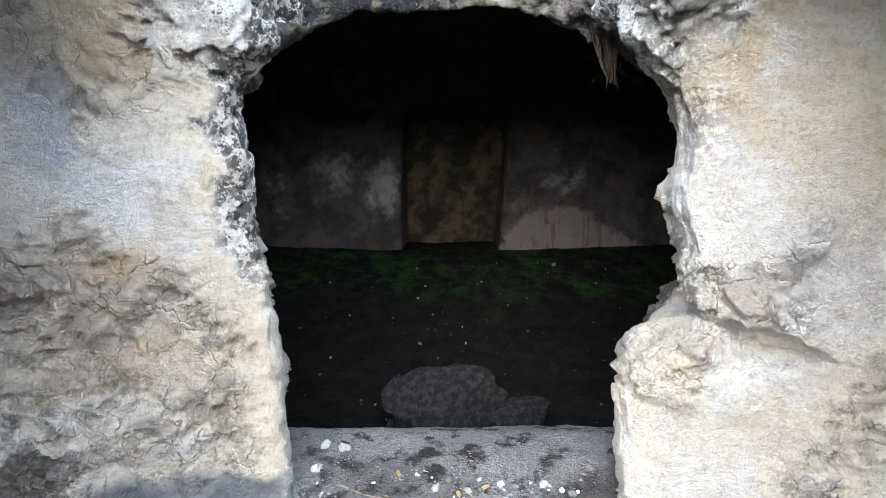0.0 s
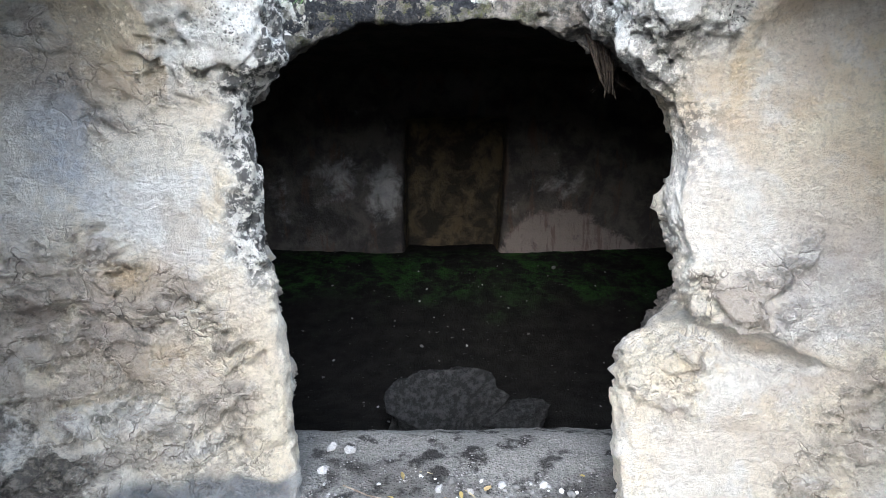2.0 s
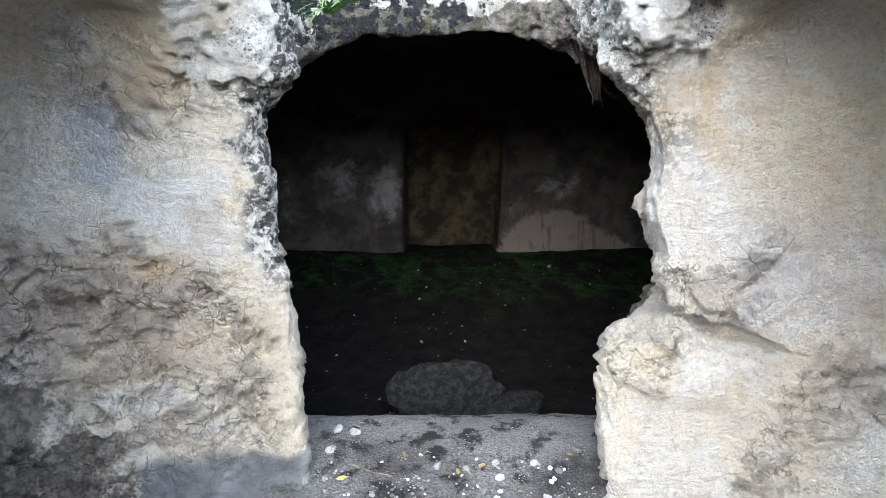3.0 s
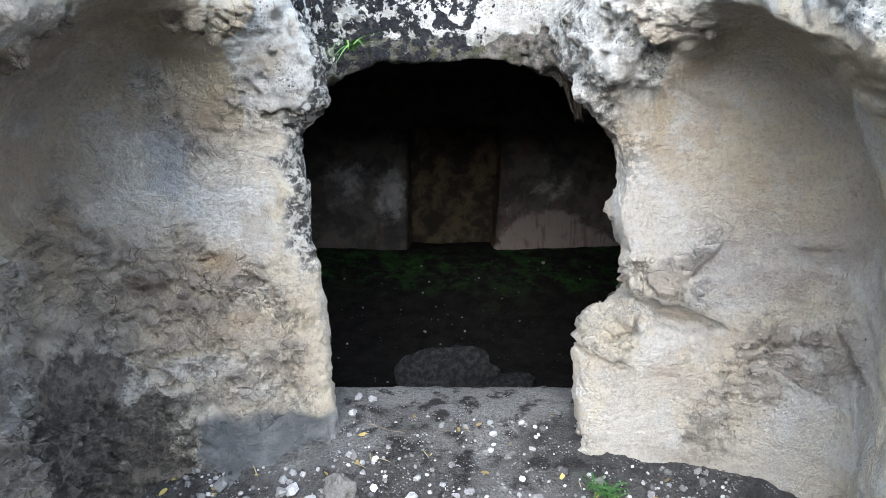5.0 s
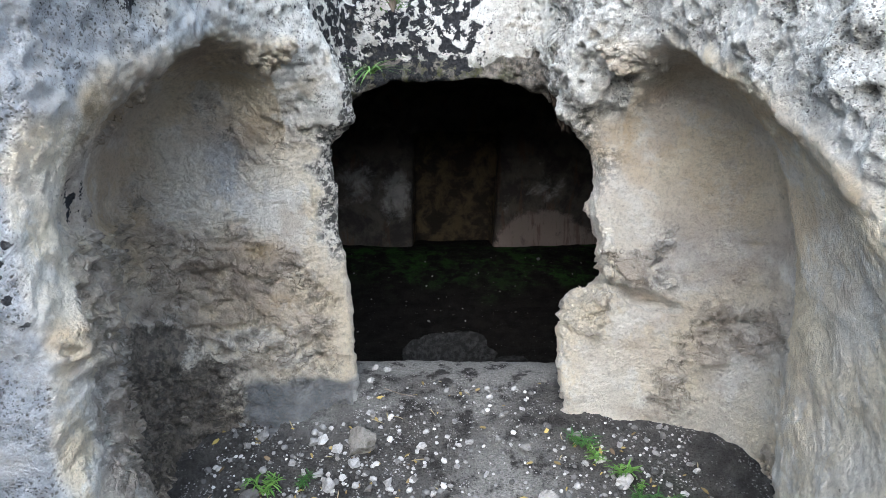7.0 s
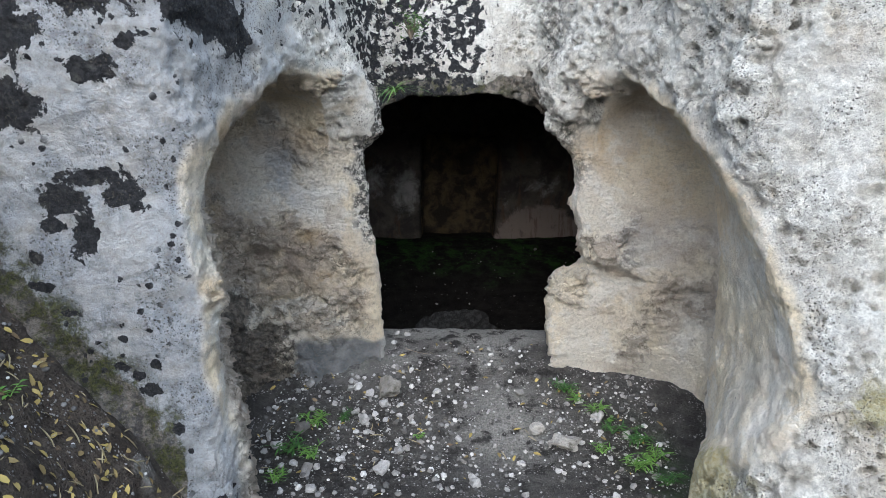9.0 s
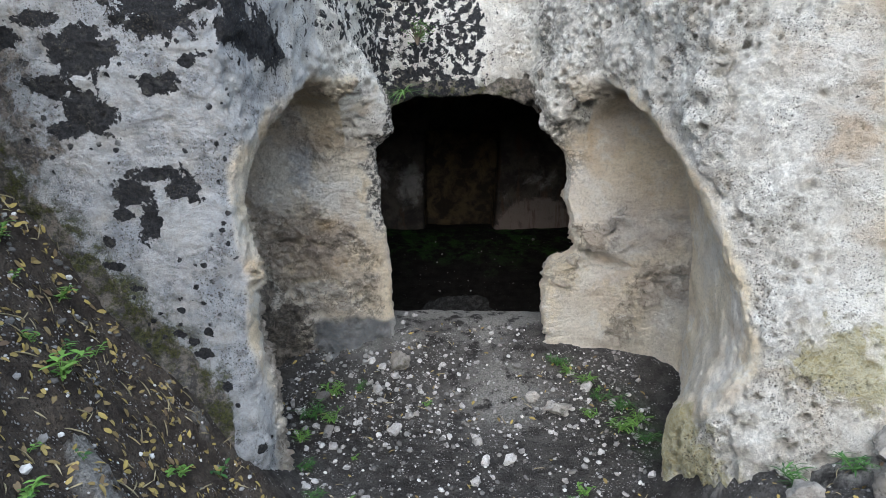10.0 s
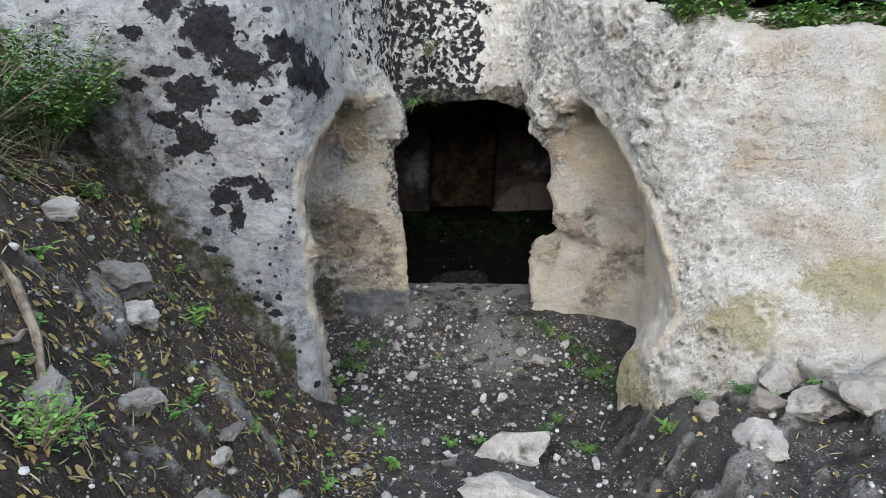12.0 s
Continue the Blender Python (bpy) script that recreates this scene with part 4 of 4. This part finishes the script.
for i, (x, y, s) in enumerate([(-0.427, 2.25, 0.024), (-0.36, 2.24, 0.022), (-0.44, 2.13, 0.021), (0.50, 2.12, 0.018), (0.57, 2.02, 0.016), (-0.62, 1.55, 0.026), (-0.55, 1.42, 0.022), (-0.75, 1.6, 0.025), (-0.35, 1.3, 0.03), (0.05, 0.95, 0.04), (0.3, 1.15, 0.025), (0.62, 1.62, 0.022)]):
    ob = tagged(new("stone", variants[i % 8]), "small white limestone stone lying loose", "stone", "loose stones on the path")
    ob.matrix_world = pose(x, y, height(x, y) + s * 0.35, r.uniform(-20, 20), r.uniform(-20, 20), r.uniform(0, 360)) @ Matrix.Scale(s, 4)
for i in range(230):
    x, y = free_place(r)
    s = min(0.042, 0.0105 * math.exp(abs(r.gauss(0, 0.6))))
    ob = tagged(new("stone", variants[i % 8]), "small pale limestone stone lying loose", "stone", "loose stones on the path")
    ob.matrix_world = pose(x, y, height(x, y) + s * 0.62, r.uniform(-40, 40), r.uniform(-40, 40), r.uniform(0, 360)) @ Matrix.Scale(s, 4)


def scatter_mesh(name, base, places, material):
    """Many small copies of a base shape joined into one mesh: places hold 4 x 4 matrices."""
    V, Fc = base
    M = np.array([[list(row) for row in m] for m in places])
    W = np.einsum("nij,vj->nvi", M[:, :3, :3], V) + M[:, None, :3, 3]
    faces = (Fc[None] + (np.arange(len(M)) * len(V))[:, None, None]).reshape(-1, Fc.shape[1])
    me = mesh_of(name, W.reshape(-1, 3), faces, material)
    return me


def ball_base(seed):
    bm = bmesh.new()
    bmesh.ops.create_icosphere(bm, subdivisions=1, radius=1.0)
    V = np.array([v.co[:] for v in bm.verts])
    Fc = np.array([[v.index for v in f.verts] for f in bm.faces])
    bm.free()
    return V * (1 + 0.5 * fbm(V + seed, 0.9, 2))[:, None] * (1, 0.85, 0.65), Fc


n = Nodes("gravel_stone")
GRAVEL = n.finish(n.mix(n.math("POWER", n.island(), 2.2), (0.07, 0.066, 0.062), (0.50, 0.485, 0.46)), 0.95, n.noise(120, 3), 0.003)
xy, sz = [], []
for i in range(4600):
    if i < 3000:
        x, y = free_place(r)
    elif i < 4000:
        x, y = r.uniform(-2.2, -0.6), r.uniform(-2.2, 0.1)
    else:
        x, y = r.uniform(0.75, 2.3), r.uniform(-1.3, -0.1)
    xy.append((x, y))
    sz.append(min(0.022, 0.0042 * math.exp(abs(r.gauss(0, 0.7)))))
xy = np.array(xy)
hz = ground_height(xy[:, 0], xy[:, 1])
places = [pose(x, y, z + s * 0.3, r.uniform(-40, 40), r.uniform(-40, 40), r.uniform(0, 360)) @ Matrix.Scale(s, 4) for (x, y), z, s in zip(xy, hz, sz)]
gravel = new("gravel", scatter_mesh("gravel", ball_base(2.0), places, GRAVEL))
gravel.data.polygons.foreach_set("use_smooth", np.zeros(len(gravel.data.polygons), bool))
tagged(gravel, "fine pale gravel and stone chips scattered over dark soil", "gravel", kind="stuff")

xy = np.array([(r.gauss(0.2, 0.9), r.uniform(3.3, 6.4)) for _ in range(90)])
xy[:, 0] = np.clip(xy[:, 0], -2.0, 2.2)
hz = ground_height(xy[:, 0], xy[:, 1])
places = []
for (x, y), z in zip(xy, hz):
    size = min(0.03, 0.007 * math.exp(abs(r.gauss(0, 0.6))))
    places.append(pose(x, y, z + size * 0.3, r.uniform(-40, 40), r.uniform(-40, 40), r.uniform(0, 360)) @ Matrix.Scale(size, 4))
debris = new("stone_debris", scatter_mesh("stone_debris", ball_base(4.0), places, GRAVEL))
tagged(debris, "pale stone chips strewn over the dark chamber floor", "debris", kind="stuff")


# ---- leaf litter ----
def blade_base():
    bm = bmesh.new()
    leaf(bm, (0, -0.5, 0), (0, 1, 0.1), (0, 0, 1), 1.0, 0.45, 0.15, 3)
    V = np.array([v.co[:] for v in bm.verts])
    bm.verts.index_update()
    Fc = np.array([[v.index for v in f.verts] for f in bm.faces])
    bm.free()
    return V, Fc


for name, material, count, label, lo, hi in (("leaf_litter", DRY, 3200, "fallen yellow and brown leaves on the earth bank", 0.015, 0.045), ("straw", STRAW, 800, "dry grass stalks and twigs lying on the soil", 0.03, 0.1)):
    xy = []
    for i in range(count):
        k = r.random()
        if k < 0.88:
            x, y = r.uniform(-2.4, -0.55), r.uniform(-2.3, 0.12)
        elif k < 0.93:
            x, y = free_place(r)
        else:
            x, y = r.uniform(0.8, 2.3), r.uniform(-1.3, -0.15)
        xy.append((x, y))
    xy = np.array(xy)
    hz, hx_, hy_ = ground_height(xy[:, 0], xy[:, 1]), ground_height(xy[:, 0] + 0.03, xy[:, 1]), ground_height(xy[:, 0], xy[:, 1] + 0.03)
    places = []
    for (x, y), z, zx, zy in zip(xy, hz, hx_, hy_):
        s = r.uniform(lo, hi)
        nrm = Vector((-(zx - z) / 0.03, -(zy - z) / 0.03, 1)).normalized()
        m = Matrix.Translation((x, y, z + 0.006)) @ nrm.to_track_quat("Z", "Y").to_matrix().to_4x4() @ pose(0, 0, 0, r.uniform(-25, 25), r.uniform(-25, 25), r.uniform(0, 360))
        places.append(m @ Matrix.Diagonal((s if name == "leaf_litter" else 0.012, s, s, 1)))
    ob = new(name, scatter_mesh(name, blade_base(), places, material))
    tagged(ob, label, "leaf litter" if name == "leaf_litter" else "dry grass", kind="stuff")


# ---- weeds and shrubs ----
WEEDS_GREEN = [(-0.25, 1.38, 0.06), (-0.62, 0.72, 0.05), (-0.75, -0.55, 0.1), (-1.35, -0.55, 0.14), (-0.45, -0.2, 0.1), (-0.15, 0.05, 0.09), (0.55, 0.45, 0.09), (-1.65, -1.2, 0.12), (-1.0, -0.85, 0.08),
               (1.68, -0.4, 0.09), (1.45, -0.4, 0.07), (-1.9, -0.35, 0.16), (-1.75, -0.2, 0.12), (-1.6, -0.12, 0.1), (-2.05, -0.6, 0.12), (-1.2, -1.0, 0.08), (-0.9, -0.25, 0.06), (0.02, 0.1, 0.07), (-1.1, -0.3, 0.07), (0.85, 1.5, 0.06), (-1.15, -1.3, 0.07), (-0.7, -1.5, 0.08)]
WEEDS_FINE = [(0.7, 1.62, 0.08), (0.85, 1.42, 0.07), (1.02, 1.2, 0.08), (-0.7, 1.5, 0.06), (-0.95, 0.95, 0.07), (-0.85, 0.6, 0.06), (-0.85, 1.45, 0.09), (-0.95, 1.25, 0.1), (-0.8, 1.2, 0.07), (0.62, 1.7, 0.09), (0.8, 1.55, 0.09), (0.95, 1.35, 0.1), (0.9, 1.1, 0.09), (1.0, 0.95, 0.08), (0.75, 1.25, 0.06), (1.2, -0.25, 0.09), (1.0, -0.3, 0.08), (0.45, 0.3, 0.06), (-0.55, 0.2, 0.07), (-0.75, 0.3, 0.06), (0.65, 0.1, 0.07), (1.35, -0.3, 0.07)]

def weed(x, y, size, seed, label, material=GREEN, wide=0.4, count=9, tall=0.5, z=None, stems=3):
    q = random.Random(seed)
    root = new("weed")
    root.location = (x, y, height(x, y) if z is None else z)
    tagged(root, label, "weed")
    leaves, stalk = bmesh.new(), bmesh.new()
    for k in range(stems):
        a = q.uniform(0, math.tau)
        tip = Vector((math.cos(a) * 0.5, math.sin(a) * 0.5, tall + q.uniform(0, 0.3))) * size
        line = [tip * t + Vector((0, 0, 0.1 * size * math.sin(t * math.pi))) for t in (0, 0.35, 0.7, 1.0)]
        tube(stalk, line, size * 0.025, size * 0.012)
        for j in range(count):
            t = 0.25 + 0.75 * j / max(1, count - 1)
            b = q.uniform(0, math.tau)
            leaf(leaves, tip * t, (math.cos(b), math.sin(b), q.uniform(0.0, 0.7)), (0, 0, 1), size * q.uniform(0.3, 0.55), size * wide * q.uniform(0.3, 0.55), 0.3)
    part("stem", stalk, material, root)
    part("foliage", leaves, material, root)
    return root


for i, (x, y, s) in enumerate(WEEDS_GREEN):
    tagged(weed(x, y, 0.85 * s, 200 + i, "small fresh green broad-leaved weed growing in soil"), group="weeds in the soil")
for i in range(34):
    x, y = r.uniform(-2.0, -0.7), r.uniform(-1.9, 0.0)
    tagged(weed(x, y, r.uniform(0.03, 0.07), 500 + i, "tiny green seedling among dry leaves on the bank", GREEN if i % 3 else DEEP_GREEN, 0.55, 5, 0.4, stems=2), group="seedlings on the bank")
for i, (x, y, s) in enumerate(WEEDS_FINE):
    tagged(weed(x, y, 1.5 * s, 300 + i, "low tuft of fine green and brown weeds", DEEP_GREEN if i % 2 else GREEN, 0.14, 14, 0.35, stems=4), group="low weed tufts")


def shrub(name, x, y, z, wide, tall, seed, label, leaf_len, leaf_wide, stems, per, material, down=0.0, category="shrub"):
    q = random.Random(seed)
    root = new(name)
    root.location = (x, y, z)
    tagged(root, label, category)
    leaves = bmesh.new()
    for k in range(stems):
        a = q.uniform(0, math.tau)
        reach = wide * q.uniform(0.3, 1.0)
        end = Vector((math.cos(a) * reach, math.sin(a) * reach * 0.7, tall * q.uniform(0.35, 1.0) - down * reach))
        mid = end * 0.5 + Vector((q.gauss(0, 0.06), q.gauss(0, 0.06), 0.12)) * wide
        line = [Vector((0, 0, -0.05)).lerp(mid, t).lerp(mid.lerp(end, t), t) for t in (0, 0.25, 0.5, 0.75, 1)]
        wood = bmesh.new()
        tube(wood, line, 0.006, 0.002)
        part("branch", wood, BARK, root)
        for j in range(per):
            t = q.uniform(0.3, 1.0)
            p = Vector((0, 0, 0)).lerp(mid, t).lerp(mid.lerp(end, t), t) + Vector([q.gauss(0, 0.035) for _ in range(3)])
            b = q.uniform(0, math.tau)
            leaf(leaves, p, (math.cos(b), math.sin(b), q.uniform(-0.3, 0.8)), (0, 0, 1), leaf_len * q.uniform(0.6, 1.1), leaf_wide * q.uniform(0.7, 1.1), 0.25, 3)
    part("foliage", leaves, material, root)
    return root


shrub("shrub", -2.15, -0.25, height(-2.15, -0.25), 0.55, 0.65, 401, "leafy green shrub with small leaves on the bank beside the rock", 0.036, 0.019, 34, 130, GREEN)
shrub("shrub", -2.2, -0.8, height(-2.2, -0.8), 0.5, 0.5, 402, "tangled dark green shrub above the earth bank", 0.036, 0.018, 40, 50, DEEP_GREEN)
shrub("shrub", -2.05, -1.35, height(-2.05, -1.35), 0.4, 0.3, 404, "brown and green shrub at the top of the bank", 0.05, 0.014, 26, 40, DEEP_GREEN)
shrub("shrub", -1.22, -1.95, height(-1.22, -1.95), 0.17, 0.13, 405, "bright green leafy shrub low on the bank", 0.024, 0.011, 26, 16, GREEN)
for i, x in enumerate((1.15, 1.35, 1.55, 1.72, 1.9, 2.1, 2.3, 2.5)):
    tagged(shrub("shrub", x, 0.3 + 0.05 * (i % 3), 2.40 - 0.08 * (x > 1.4), 0.2, 0.2, 410 + i, "green leafy plant overhanging the top edge of the cliff", 0.055, 0.026, 16, 22, GREEN, 0.5), group="plants on the cliff edge")
shrub("fern", -0.35, 2.7, 2.45, 0.13, 0.13, 421, "small green fern in the cleft above the door", 0.04, 0.016, 14, 14, GREEN, 0.3, "fern")


def grass_tuft(x, y, z, size, count, seed, label, material, droop, aim=(0, -1)):
    q = random.Random(seed)
    bm = bmesh.new()
    for k in range(count):
        b = q.uniform(0, math.tau)
        leaf(bm, (q.gauss(0, 0.012), q.gauss(0, 0.012), 0), (math.cos(b) * 0.45 + aim[0] * 0.3, math.sin(b) * 0.45 + aim[1] * 0.3, q.uniform(0.4, 1.0)), (0, 0, 1), size * q.uniform(0.6, 1.1), size * 0.05 if count < 50 else 0.005, droop, 6)
    me = bpy.data.meshes.new("grass_tuft")
    bm.to_mesh(me)
    bm.free()
    me.materials.append(material)
    ob = new("grass_tuft", me)
    ob.location = (x, y, z)
    return tagged(ob, label, "grass")


grass_tuft(-0.44, 2.34, 2.0, 0.2, 20, 431, "green grass tuft drooping over the door lintel", GREEN, 1.3)
grass_tuft(-2.1, -0.75, height(-2.1, -0.75), 0.34, 70, 432, "hanging clump of dry yellow grass on the bank", STRAW, 1.2, (0.6, -0.6))
grass_tuft(-2.15, -1.0, height(-2.15, -1.0), 0.34, 70, 433, "hanging clump of dry yellow grass on the bank", STRAW, 1.2, (0.6, -0.4))

ROOT = Nodes("root_fibre")
ROOT = ROOT.finish(ROOT.mix(ROOT.ramp(ROOT.noise(50, 4), 0.4, 0.6), (0.025, 0.018, 0.013), (0.07, 0.05, 0.035)), 0.95)
# root clump hanging under the lintel
root = tagged(new("hanging_roots"), "brown matted root clump hanging from the lintel", "roots")
root.location = (0.70, 2.86, 2.0)
q = random.Random(9)
for k in range(26):
    x0, y0 = q.gauss(0, 0.02), q.gauss(0, 0.02)
    line = [(x0 - 0.05 * (1 - t) * (k % 3) + q.gauss(0, 0.006), y0 + q.gauss(0, 0.006), 0.04 - t * q.uniform(0.24, 0.34)) for t in (0, 0.2, 0.4, 0.6, 0.8, 1)]
    bm = bmesh.new()
    tube(bm, line, 0.007, 0.002)
    part("root", bm, ROOT, root)
bm = bmesh.new()
for k in range(9):
    a = Vector((q.gauss(0, 0.02), q.gauss(0, 0.02), -q.uniform(0.05, 0.25)))
    tube(bm, [a, a + Vector((q.gauss(0, 0.03), -0.01, -0.04)), a + Vector((q.gauss(0, 0.06), -0.02, -0.09))], 0.0015, 0.0008, 4)
part("root_fringe", bm, ROOT, root)

# dead branches on the bank, twigs on the threshold
for line, thick, label in (([(-1.62, -1.5), (-1.5, -1.55), (-1.38, -1.66), (-1.3, -1.78)], 0.02, "grey dead branch lying on the bank"), ([(-1.45, -1.55), (-1.4, -1.72), (-1.42, -1.85)], 0.012, "thin dead branch lying on the bank"), ([(-0.36, 2.06), (-0.27, 2.02), (-0.2, 2.0)], 0.003, "pale dry twig on the threshold")):
    bm = bmesh.new()
    tube(bm, [(x, y, height(x, y) + thick * 0.9) for x, y in line], thick, thick * 0.6, 6)
    me = bpy.data.meshes.new("branch")
    bm.to_mesh(me)
    bm.free()
    me.materials.append(BARK)
    tagged(new("branch", me), label, "branch")
